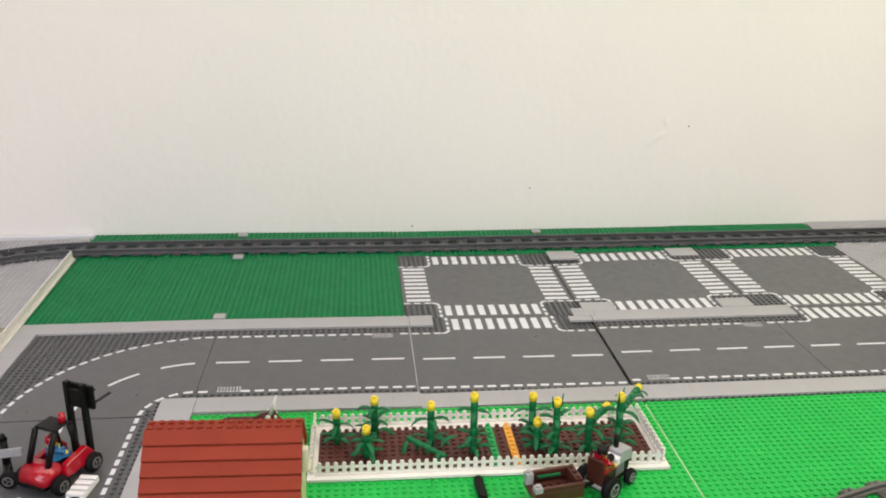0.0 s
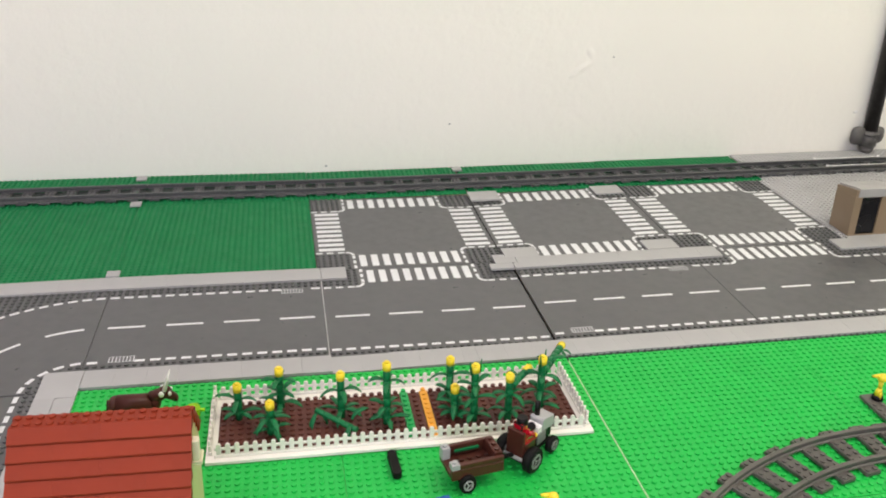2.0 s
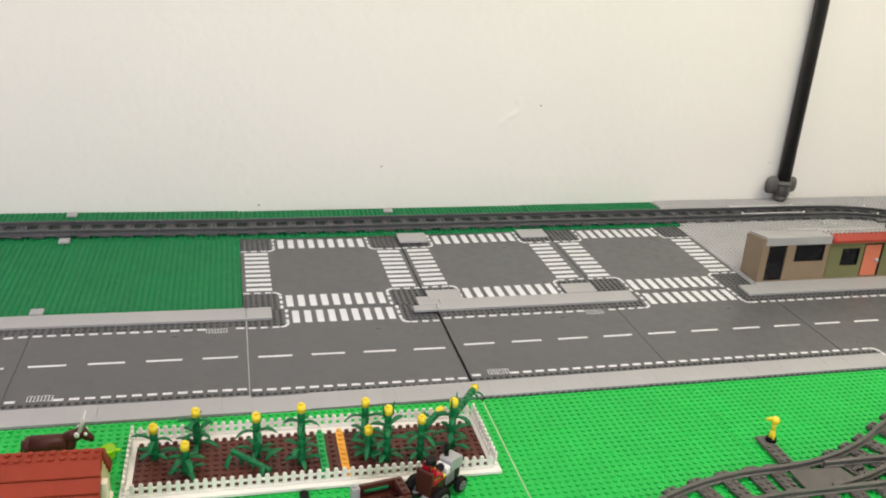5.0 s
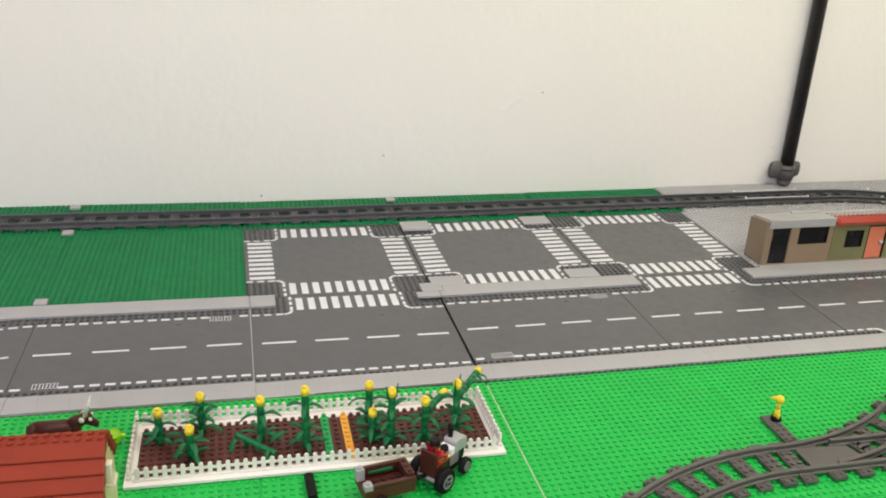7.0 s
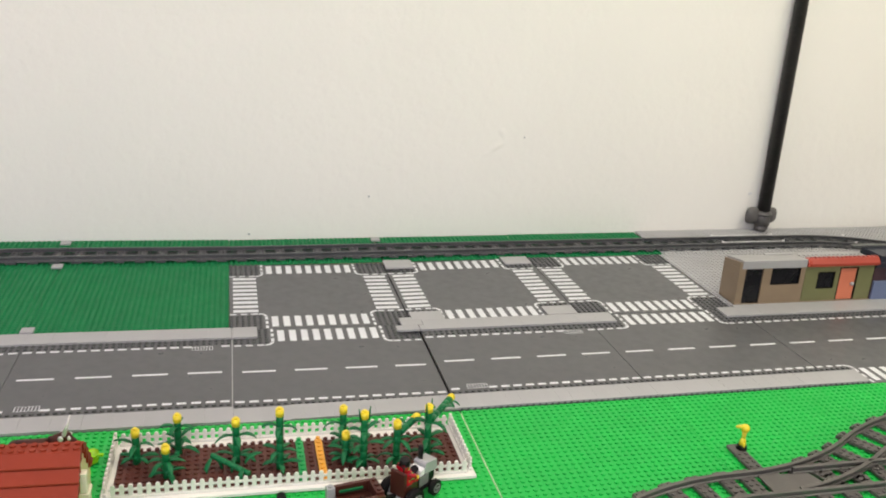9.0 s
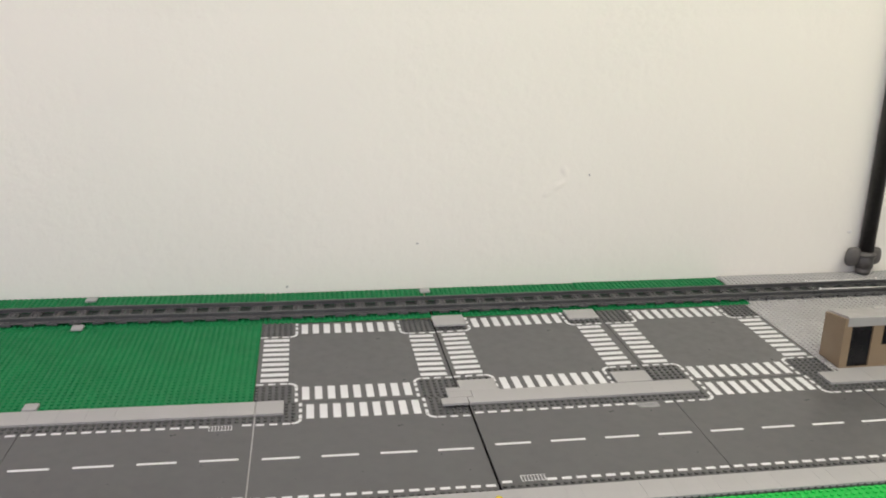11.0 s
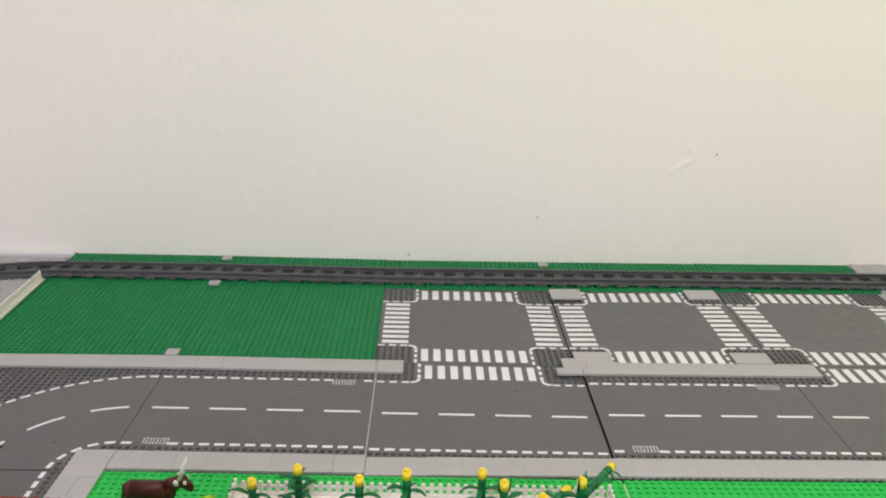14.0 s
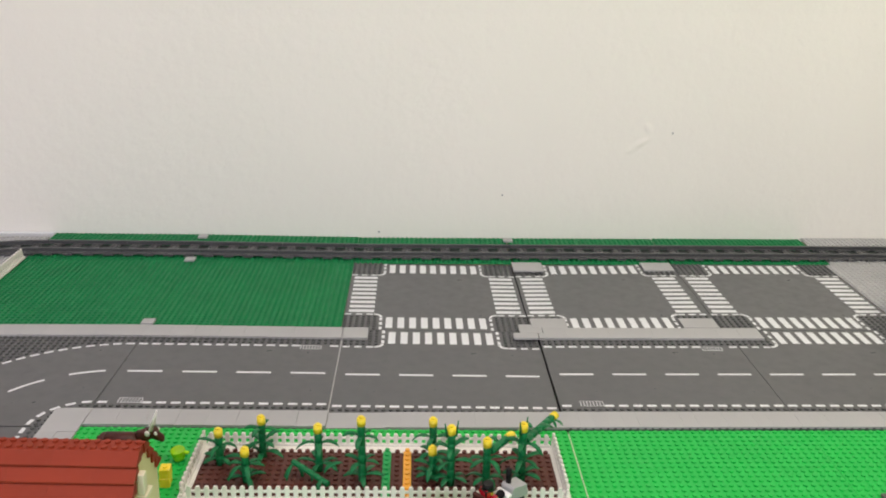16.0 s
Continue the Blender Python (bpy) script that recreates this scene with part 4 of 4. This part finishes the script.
def wheel(parent, x, y, z, r, w, hub=CAST):
    """A tyre with a tread and a rim, its axle along the local y axis."""
    tyre = part("wheel", boxed(x - 0.0015, x + 0.0015, y - w * 0.3, y + w * 0.3, z - 0.0015, z + 0.0015, 0), BLACK, parent)
    bm = tube(bmesh.new(), (x, y - w / 2, z), (x, y + w / 2, z), r, n=22, bev=w * 0.16)
    part("tyre", bm, RUBBER, tyre, "black rubber tyre")
    bm = bmesh.new()
    for s in (-1, 1):
        y0, y1 = y + s * (w / 2 - 0.0004), y + s * (w / 2 + 0.0006)
        k = 20
        rings = [[bm.verts.new((x + q * math.cos(2 * math.pi * i / k), yy, z + q * math.sin(2 * math.pi * i / k))) for i in range(k)] for q, yy in ((r * 0.62, y0), (r * 0.58, y1), (r * 0.44, y1), (r * 0.40, y0))]
        for a, b in zip(rings, rings[1:]):
            for i in range(k):
                bm.faces.new((a[i], a[(i + 1) % k], b[(i + 1) % k], b[i]))
        for i in range(3):
            d = 2 * math.pi * i / 3
            tube(bm, (x, y + s * w / 2, z), (x + r * 0.45 * math.cos(d), y + s * w / 2, z + r * 0.45 * math.sin(d)), 0.0007, n=6)
    bmesh.ops.recalc_face_normals(bm, faces=bm.faces)
    part("rim", bm, hub, tyre, "grey plastic rim")
    return tyre


# ---- tractor and trailer ----
TR = pose(0.1604, -0.4241, 0.0027, 0, 0, 40)
tractor = thing("tractor", 0, 0, 0, 0, "small toy tractor with a grey bonnet and brown seat", "tractor")
tractor.matrix_world = TR
part("chassis", boxed(-0.012, 0.035, -0.0075, 0.0075, 0.0070, 0.0110, 0.0005), BLACK, tractor)
for s in (-1, 1):
    wheel(tractor, -0.006, s * 0.0152, 0.0120, 0.0120, 0.0086, RIM_GREY)
    wheel(tractor, 0.0293, s * 0.0130, 0.0082, 0.0082, 0.0060, RIM_GREY)
part("engine", boxed(0.0110, 0.0370, -0.0060, 0.0060, 0.0112, 0.0238, 0.0006), BLACK, tractor, "black engine block")
bm = prism(bmesh.new(), [(0.0205, 0.0242), (0.0380, 0.0215), (0.0405, 0.0235), (0.0390, 0.0335), (0.0225, 0.0362), (0.0205, 0.0345)], -0.0072, 0.0072, "y")
bmesh.ops.bevel(bm, geom=bm.edges[:], offset=0.0005, segments=1, affect="EDGES")
part("bonnet", bm, LIGHT_GREY, tractor, "grey sloped bonnet")
part("dashboard", prism(bmesh.new(), [(0.0130, 0.0242), (0.0200, 0.0242), (0.0200, 0.0310), (0.0150, 0.0295)], -0.0068, 0.0068, "y"), STEEL, tractor, "pale grey dashboard")
for s in (-1, 1):
    part("side_panel", boxed(0.0125, 0.0260, s * 0.0070 - 0.0008, s * 0.0070 + 0.0008, 0.0130, 0.0240, 0.0003), RIM_GREY, tractor, "light grey engine side panel")
part("radiator", boxed(0.0371, 0.0386, -0.0050, 0.0050, 0.0120, 0.0205, 0.0003), BLACK, tractor)
part("seat_back", boxed(-0.0130, -0.0092, -0.0090, 0.0090, 0.0110, 0.0400, 0.0008), COW_BROWN, tractor, "brown seat back")
part("rear_bar", boxed(-0.0160, -0.0130, -0.0100, 0.0100, 0.0120, 0.0145, 0.0004), LIT_GREY, tractor, "grey rear bar")
part("exhaust", tube(bmesh.new(), (0.0255, 0.0030, 0.0345), (0.0255, 0.0030, 0.0495), 0.0026, n=12, bev=0.0004), BLACK, tractor, "black exhaust pipe")
part("steering_wheel", tube(bmesh.new(), (0.0130, 0, 0.0300), (0.0120, 0, 0.0312), 0.0042, n=12), BLACK, tractor)
v = TR @ Vector((-0.0030, 0, 0.0246))
part("seat", boxed(-0.0091, 0.0090, -0.0080, 0.0080, 0.0110, 0.0245, 0.0006), BROWN, tractor)
toy_figure(v.x, v.y, v.z, 30, RED, BRIGHT_GREEN, BLACK, "seated toy figure in red with a black hat on the tractor")

TL = pose(0.1100, -0.4402, 0.0072, 0, 0, 10) @ Matrix.Diagonal((1, 1, 1.18, 1))
trailer = thing("trailer", 0, 0, 0, 0, "brown open toy trailer hitched to the tractor", "trailer")
trailer.matrix_world = TL
bed = part("bed", boxed(-0.0240, 0.0240, -0.0155, 0.0155, 0.0080, 0.0112, 0.0004), BROWN, trailer)
tagged(part("studs", stud_mesh("studs", [((i - 2) * U, (j - 0.5) * U) for i in range(5) for j in range(2)], 0.0112, BROWN, 12), BROWN, bed), kind="stuff")
part("side_board", boxed(-0.0240, 0.0240, -0.0160, -0.0120, 0.0075, 0.0164, 0.0005), BROWN, trailer)
part("top_board", boxed(-0.0164, 0.0240, -0.0158, -0.0120, 0.0165, 0.0205, 0.0005), BROWN, trailer)
part("side_board", boxed(-0.0240, 0.0240, 0.0120, 0.0158, 0.0112, 0.0205, 0.0005), BROWN, trailer)
fr = part("front_board", boxed(0.0165, 0.0240, -0.0119, 0.0119, 0.0112, 0.0225, 0.0005), BROWN, trailer)
part("studs", stud_mesh("studs", [(0.0203, (j - 1) * U) for j in range(3)], 0.0225, BROWN, 12), BROWN, fr)
for s in (-1, 1):
    cp = part("corner_post", boxed(-0.0242, -0.0166, s * 0.0158 - (0.0076 if s > 0 else 0), s * 0.0158 + (0.0076 if s < 0 else 0), 0.0113 if s > 0 else 0.0165, 0.0212, 0.0004), LIGHT_GREY, trailer, "grey corner brick")
    part("studs", stud_mesh("studs", [(-0.0204, s * 0.0120)], 0.0212, LIGHT_GREY, 12), LIGHT_GREY, cp)
part("blade", boxed(-0.0120, 0.0110, 0.0096, 0.0118, 0.0150, 0.0170, 0.0003), LEAF, trailer, "thin green bar inside")
part("drawbar", boxed(0.0240, 0.0400, -0.0020, 0.0020, 0.0080, 0.0100, 0.0003), BLACK, trailer)
part("axle_block", boxed(-0.0160, -0.0040, -0.0110, 0.0110, 0.0020, 0.0080, 0.0004), BLACK, trailer)
for s in (-1, 1):
    wheel(trailer, -0.0100, s * 0.0172, 0.0036, 0.0076, 0.0050, LIT_GREY)

ob = thing("black_bar", 0.0452, -0.4178, 0.0038, 93, "short black rounded plastic bar lying on green", "bar")
bm = prism(bmesh.new(), [(0.018 * sx + 0.0042 * math.cos(a) - (0.0042 * sx), 0.0042 * math.sin(a)) for sx, a0 in ((1, -90), (-1, 90)) for a in [radians(a0 + 30 * i) for i in range(7)]], 0, 0.0062, "z")
bmesh.ops.bevel(bm, geom=[e for e in bm.edges if abs(e.verts[0].co.z - e.verts[1].co.z) < 1e-6], offset=0.0008, segments=2, affect="EDGES")
part("bar_body", bm, BLACK, ob)

switch_stand(0.1645, -0.5040, 0.0018, -12, "yellow switch stand with a round knob standing on green")
ob = thing("yellow_post", -0.0030, -0.4860, 0.0043, 0, "yellow round brick post on the green plate", "post")
part("post_body", stalk_bm(0.0244), YELLOW, ob)
ob = thing("blue_block", 0.0750, -0.4940, 0.0036, 8, "small blue and dark teal studded block on the green plate", "block")
bb = part("block_body", boxed(-0.0039, 0.0079, -0.0079, 0.0079, 0, 0.0214, 0.0004), BLUE, ob)
part("studs", stud_mesh("studs", [(0.0030, -0.004), (0.0030, 0.004)], 0.0214, BLUE, 12), BLUE, bb)
part("side_brick", boxed(-0.0119, -0.0041, -0.0079, 0.0079, 0, 0.0192, 0.0004), TEAL, ob, "dark teal brick")


# ---- forklift on the road by the barn ----
FK = pose(-0.3570, -0.3670, 0.0065, 0, 0, 64)
fork = thing("forklift", 0, 0, 0, 0, "red toy forklift with a black mast and cage", "forklift")
fork.matrix_world = FK
for sx, r in ((-0.0200, 0.0095), (0.0230, 0.0095)):
    for s in (-1, 1):
        wheel(fork, sx, s * 0.0215, r, r, 0.0090)
bm = boxed(-0.0330, 0.0260, -0.0150, 0.0150, 0.0075, 0.0135, 0.0010)
part("chassis", bm, BLACK, fork)
bm = prism(bmesh.new(), [(-0.0332, 0.0110), (-0.0316, 0.0210), (-0.0250, 0.0270), (-0.0120, 0.0280), (-0.0080, 0.0200), (-0.0080, 0.0110)], -0.0165, 0.0165, "y")
bmesh.ops.bevel(bm, geom=bm.edges[:], offset=0.0018, segments=2, affect="EDGES")
part("counterweight", bm, RED, fork, "glossy red rounded rear body", True)
for s in (-1, 1):
    bm = prism(bmesh.new(), [(-0.0120, 0.0100), (0.0250, 0.0100), (0.0285, 0.0185), (0.0200, 0.0285), (-0.0080, 0.0235)], s * 0.0165 - 0.0035, s * 0.0165 + 0.0035, "y")
    bmesh.ops.bevel(bm, geom=bm.edges[:], offset=0.0008, segments=1, affect="EDGES")
    part("side_panel", bm, RED, fork, "red side panel")
cage = part("cage", boxed(-0.0095, 0.0120, -0.0125, 0.0125, 0.0565, 0.0595, 0.0013), BLACK, fork, "black overhead guard")
for s in (-1, 1):
    part("cage_post", tube(bmesh.new(), (-0.0215, s * 0.0112, 0.0265), (-0.0082, s * 0.0112, 0.0572), 0.0030, n=10), BLACK, cage)
    part("cage_post", tube(bmesh.new(), (0.0165, s * 0.0112, 0.0230), (0.0105, s * 0.0112, 0.0572), 0.0030, n=10), BLACK, cage)
part("beacon", tube(bmesh.new(), (0.0070, -0.0070, 0.0594), (0.0070, -0.0070, 0.0685), 0.0038, 0.0030, 12, bev=0.0006), RED, fork, "red round beacon")
mast = part("mast", boxed(0.0310, 0.0350, -0.0110, 0.0110, 0.0060, 0.0110, 0.0005), BLACK, fork, "black twin mast")
for s in (-1, 1):
    part("mast_rail", boxed(0.0310, 0.0370, s * 0.0095 - 0.0026, s * 0.0095 + 0.0026, 0.0060, 0.0860, 0.0006), BLACK, mast)
part("mast_top", boxed(0.0320, 0.0360, -0.0068, 0.0068, 0.0600, 0.0790, 0.0006), BLACK, mast)
part("carriage", boxed(0.0372, 0.0412, -0.0175, 0.0150, 0.0575, 0.0825, 0.0008), BLACK, fork, "black fork carriage")
for s in (-1, 1):
    part("tine", boxed(0.0410, 0.0690, s * 0.0095 - 0.0016, s * 0.0095 + 0.0016, 0.0585, 0.0598, 0.0003), BLACK, fork, "thin black fork tine")
part("driver_seat", boxed(-0.0078, 0.0060, -0.0080, 0.0080, 0.0136, 0.0238, 0.0008), BLACK, fork)
v = FK @ Vector((-0.0030, 0, 0.0240))
toy_figure(v.x, v.y, v.z, 40, SKY_TORSO, BLUE, RED, "seated toy figure in blue and yellow with red cap", True)
pal = thing("pallet", -0.3285, -0.3905, 0.0065, -10, "small cream slatted pallet lying on the road", "pallet")
for k in range(4):
    part("slat", boxed(-0.0085, 0.0085, (k - 1.5) * 0.0085 - 0.0028, (k - 1.5) * 0.0085 + 0.0028, 0.0042, 0.0072, 0.0003), HORN, pal)
for s in (-1, 1):
    part("bearer", boxed(s * 0.0065 - 0.0020, s * 0.0065 + 0.0020, -0.0165, 0.0165, 0.0003, 0.0042, 0.0003), HORN, pal)
sg = thing("barrier_post", -0.4110, -0.3490, 0.0065, 0, "black post with a grey cross panel and a small wheel", "post")
part("post_body", tube(bmesh.new(), (0, 0, 0), (0, 0, 0.0340), 0.0042, 0.0034, 14), BLACK, sg)
part("post_tip", tube(bmesh.new(), (0, 0, 0.0340), (0, 0, 0.0400), 0.0044, 0.0016, 14), BLACK, sg)
part("base_arm", tube(bmesh.new(), (0, 0, 0.0062), (0.0100, -0.0305, 0.0080), 0.0032, n=10), BLACK, sg)
wheel(sg, 0.0130, -0.0305, 0.0086, 0.0086, 0.0070)
part("cross_panel", prism(bmesh.new(), [(-0.030, 0.0150), (0.018, 0.0190), (0.018, 0.0275), (-0.030, 0.0225)], -0.0066, -0.0044, "y"), LIGHT_GREY, sg, "light grey panel")


# ---- small shops ----
def pierced_front(x0, x1, y, d, h, holes, mat, parent):
    """A front wall with real openings: holes are (x0, x1, z0, z1)."""
    bm = bmesh.new()
    xs = sorted({x0, x1, *(v for hh in holes for v in hh[:2])})
    for a, b in zip(xs, xs[1:]):
        m = (a + b) / 2
        spans = sorted((hh[2], hh[3]) for hh in holes if hh[0] < m < hh[1])
        z = 0.0
        for lo, hi in spans:
            if lo > z:
                box(bm, a, b, y, y + d, z, lo, 0)
            z = hi
        box(bm, a, b, y, y + d, z, h, 0)
    bmesh.ops.remove_doubles(bm, verts=bm.verts, dist=1e-6)
    part("front_wall", bm, mat, parent)


def shop(x0, x1, h, mat, label, holes):
    ob = thing("shop", 0, 0, 0.0017, 0, label, "toy shop", "row of small shops")
    F, B = 0.0115, 0.0580
    pierced_front(x0, x1, F, 0.004, h, holes, mat, ob)
    part("wall", boxed(x0, x1, B - 0.004, B, 0, h, 0.0002), mat, ob)
    for a in (x0, x1 - 0.004):
        part("wall", boxed(a, a + 0.004, F + 0.004, B - 0.004, 0, h, 0.0002), mat, ob)
    part("floor_slab", boxed(x0 + 0.004, x1 - 0.004, F + 0.004, B - 0.004, 0, 0.002, 0), BLACK, ob)
    return ob, F, B


def window_frame(parent, x0, x1, y, z0, z1, mat, w=0.0016):
    bm = boxed(x0, x1, y, y + 0.0014, z0, z0 + w, 0)
    box(bm, x0, x1, y, y + 0.0014, z1 - w, z1, 0)
    box(bm, x0, x0 + w, y, y + 0.0014, z0 + w, z1 - w, 0)
    box(bm, x1 - w, x1, y, y + 0.0014, z0 + w, z1 - w, 0)
    part("window_frame", bm, mat, parent, "dark window frame")


tan, F, B = shop(0.7735, 0.8920, 0.0600, TAN, "tan toy shop with a grey roof and dark doorway", [(0.7850, 0.8165, 0.0, 0.0595), (0.8315, 0.8840, 0.0315, 0.0598)])
part("gable_top", prism(bmesh.new(), [(F, 0.0601), (F, 0.0712), (B, 0.0640), (B, 0.0601)], 0.7735, 0.7775), TAN, tan, "tan wall top beside the roof")
rf = part("roof", prism(bmesh.new(), [(F - 0.0008, 0.0602), (F - 0.0008, 0.0728), (F + 0.0030, 0.0735), (B, 0.0665), (B, 0.0602)], 0.7777, 0.8925), ROOF_GREY, tan, "light grey roof sloping to the back")
part("roof_rim", boxed(0.8420, 0.8925, B - 0.0060, B + 0.001, 0.0668, 0.0690, 0.0005), ROOF_GREY, rf, "raised back rim")
part("door", boxed(0.7855, 0.8160, F + 0.0020, F + 0.0035, 0.0005, 0.0590, 0.0002), DARK_GLASS, tan, "dark glazed door")
part("window", boxed(0.8320, 0.8835, F + 0.0024, F + 0.0034, 0.0320, 0.0593, 0.0002), DARK_GLASS, tan, "dark shop window")
window_frame(tan, 0.8317, 0.8838, F + 0.0008, 0.0317, 0.0596, BLACK)
part("base_line", boxed(0.7735, 1.020, F - 0.0020, F - 0.0002, 0.0, 0.0022, 0.0002), TAN, tan, "tan base strip")

green_shop, F, B = shop(0.8930, 1.0200, 0.0590, OLIVE, "olive green toy shop with an orange door and red awning", [(0.9165, 0.9490, 0.0220, 0.0510), (0.9560, 0.9915, 0.0, 0.0580)])
part("lintel", boxed(0.8930, 1.0200, F + 0.0002, F + 0.0085, 0.0591, 0.0621, 0.0002), OLIVE, green_shop, "olive lintel under the awning")
rf = part("roof", boxed(0.8930, 1.0200, F + 0.009, B, 0.0592, 0.0680, 0.0004), ROOF_GREY, green_shop, "light grey flat roof")
tagged(part("studs", stud_mesh("studs", [(0.896 + (i + 0.5) * U, F + 0.016 + j * U) for i in range(15) for j in range(3)], 0.0680, ROOF_GREY), ROOF_GREY, rf), kind="stuff")
aw = part("awning", prism(bmesh.new(), [(F - 0.0050, 0.0622), (F + 0.0085, 0.0622), (F + 0.0085, 0.0738), (F + 0.0010, 0.0738), (F - 0.0050, 0.0665)], 0.8930, 1.0250), AWNING, green_shop, "orange-red sloped awning")
tagged(part("studs", stud_mesh("studs", [(0.898 + (i + 0.5) * U, F + 0.0047) for i in range(16)], 0.0738, AWNING), AWNING, aw), kind="stuff")
part("window", boxed(0.9170, 0.9485, F + 0.0024, F + 0.0034, 0.0225, 0.0505, 0.0002), DARK_GLASS, green_shop, "dark shop window")
window_frame(green_shop, 0.9167, 0.9488, F + 0.0008, 0.0222, 0.0508, BLACK)
dr = part("door", boxed(0.9590, 0.9885, F + 0.0014, F + 0.0028, 0.0022, 0.0560, 0.0002), SALMON, green_shop, "orange door")
window_frame(green_shop, 0.9562, 0.9913, F + 0.0004, 0.0, 0.0580, BLACK, 0.0022)
part("door_knob", ball(bmesh.new(), (0.9835, F - 0.0004, 0.0290), 0.0034, n=10), LIGHT_GREY, dr, "pale round knob")

dark_shop, F, B = shop(1.0210, 1.2270, 0.0640, WINE, "dark wine and navy toy shop with a blue panel", [(1.0440, 1.0800, 0.0420, 0.0560), (1.0900, 1.1300, 0.0030, 0.0400)])
part("roof", boxed(1.0280, 1.2280, F - 0.001, B + 0.003, 0.0642, 0.0760, 0.0005), NAVY, dark_shop, "navy flat roof")
part("parapet", boxed(1.0050, 1.2280, B - 0.006, B + 0.003, 0.0762, 0.0800, 0.0005), STUD_GREY, dark_shop, "dark grey roof edge")
part("fascia", boxed(1.0210, 1.2270, F - 0.0030, F - 0.0002, 0.0560, 0.0640, 0.0003), NAVY, dark_shop, "navy fascia")
part("window", boxed(1.0445, 1.0795, F + 0.0015, F + 0.0030, 0.0425, 0.0555, 0.0002), TEAL, dark_shop, "dark teal window")
part("door", boxed(1.0905, 1.1295, F + 0.0015, F + 0.0030, 0.0035, 0.0395, 0.0002), NAVY, dark_shop, "navy door")
part("panel", boxed(1.0225, 1.0560, F - 0.0040, F - 0.0002, 0.0, 0.0330, 0.0003), SKY_BLUE, dark_shop, "grey-blue lower panel")
part("badge", tube(bmesh.new(), (1.0690, F - 0.0018, 0.0370), (1.0690, F - 0.0001, 0.0370), 0.0040, n=14), LIGHT_GREY, dark_shop, "pale round badge")

# ---- pipe with its floor flange ----
pipe = thing("pipe_post", 1.0472, 0.3712, 0.0046, 0, "black upright pipe in a grey cast flange against the wall", "pipe")
part("pole", tube(bmesh.new(), (0, 0, 0.030), (0, 0, 1.680), 0.0128, n=28), PIPE, pipe, "black pipe")
fl = part("flange", tube(bmesh.new(), (0, 0, 0.0), (0, 0, 0.0120), 0.0110, 0.0140, 28, bev=0.0015), CAST, pipe, "grey cast flange")
part("hub", tube(bmesh.new(), (0, 0, 0.0115), (0, 0, 0.0430), 0.0156, 0.0152, 24, bev=0.0020), CAST, fl)
part("collar", tube(bmesh.new(), (0, 0, 0.0320), (0, 0, 0.0410), 0.0172, n=24, bev=0.0022), CAST, fl, "raised ring of the flange")
for s, reach, zc, zr in ((-1, 0.0385, 0.0325, 0.0175), (1, 0.0300, 0.0330, 0.0160)):
    bm = ball(bmesh.new(), (s * (reach - 0.0145), 0, zc), 1.0, 0.0145, 0.0085, zr, n=20)
    for v in bm.verts:
        u = Vector(((v.co.x - s * (reach - 0.0145)) / 0.0145, 0, (v.co.z - zc) / zr))
        swell = 1 + 0.16 * min(abs(u.x), abs(u.z)) / max(0.2, max(abs(u.x), abs(u.z)))
        v.co.x, v.co.z = s * (reach - 0.0145) + u.x * 0.0145 * swell, zc + u.z * zr * swell
    part("ear", bm, CAST, fl, "rounded flange ear")

# ---- marks on the wall ----
for x, z, w, h in ((0.030, 0.010, 0.0022, 0.0018), (0.244, 0.078, 0.0020, 0.0016), (0.531, 0.189, 0.0018, 0.0018), (1.021, 0.078, 0.0050, 0.0030)):
    ob = thing("wall_chip", x, WALL_Y, z, 0, "small chip in the wall paint", "chip", "chips in the wall", "structure")
    part("chip_body", ball(bmesh.new(), (0, 0, 0), 1.0, w, 0.0006, h, n=8), LIGHT_GREY if x < 1 else STEEL, ob)
bm = bmesh.new()
dabs = ((0.0, 0.0, 0.016, 0.006, 0.0018), (0.020, 0.018, 0.006, 0.009, 0.0017), (-0.020, -0.006, 0.010, 0.005, 0.0011))
rows = []
for iz in range(25):
    row = []
    for ix in range(37):
        px, pz = -0.045 + 0.0025 * ix, -0.025 + 0.0025 * iz
        up = sum(a * math.exp(-((px - cx) / wx) ** 2 - ((pz - cz) / wz) ** 2) for cx, cz, wx, wz, a in dabs)
        row.append(bm.verts.new((px, 0.0003 - up, pz)))
    rows.append(row)
for lo, hi in zip(rows, rows[1:]):
    for ix in range(36):
        bm.faces.new((lo[ix], lo[ix + 1], hi[ix + 1], hi[ix]))
dab = new("filler_patch", mesh_of("filler_patch", bm, WALL, True))
dab.matrix_world = pose(0.478, WALL_Y, 0.172, 0, -25, 0)
tagged(dab, "raised patch of filler on the plaster wall", "filler patch", kind="structure")

# ---- added lamp panels over the table, out of view ----
GLOW, nt, p = nodes_of("added_panel_glow")
p.inputs["Base Color"].default_value = (0.9, 0.9, 0.88, 1)
p.inputs["Emission Color"].default_value = (1, 0.93, 0.82, 1)
p.inputs["Emission Strength"].default_value = 0.62
for x, y in ((1.15, -0.70), (-0.85, -0.70)):
    ob = thing("ceiling_lamp", x, y, 1.60, 0, "added white lamp panel over the table, out of view", "ceiling lamp", "ceiling lamps")
    part("housing", boxed(-0.88, 0.88, -0.53, 0.53, 0.030, 0.083, 0.004), CREAM, ob)
    part("diffuser", boxed(-0.86, 0.86, -0.51, 0.51, 0.006, 0.028, 0.003), GLOW, ob)
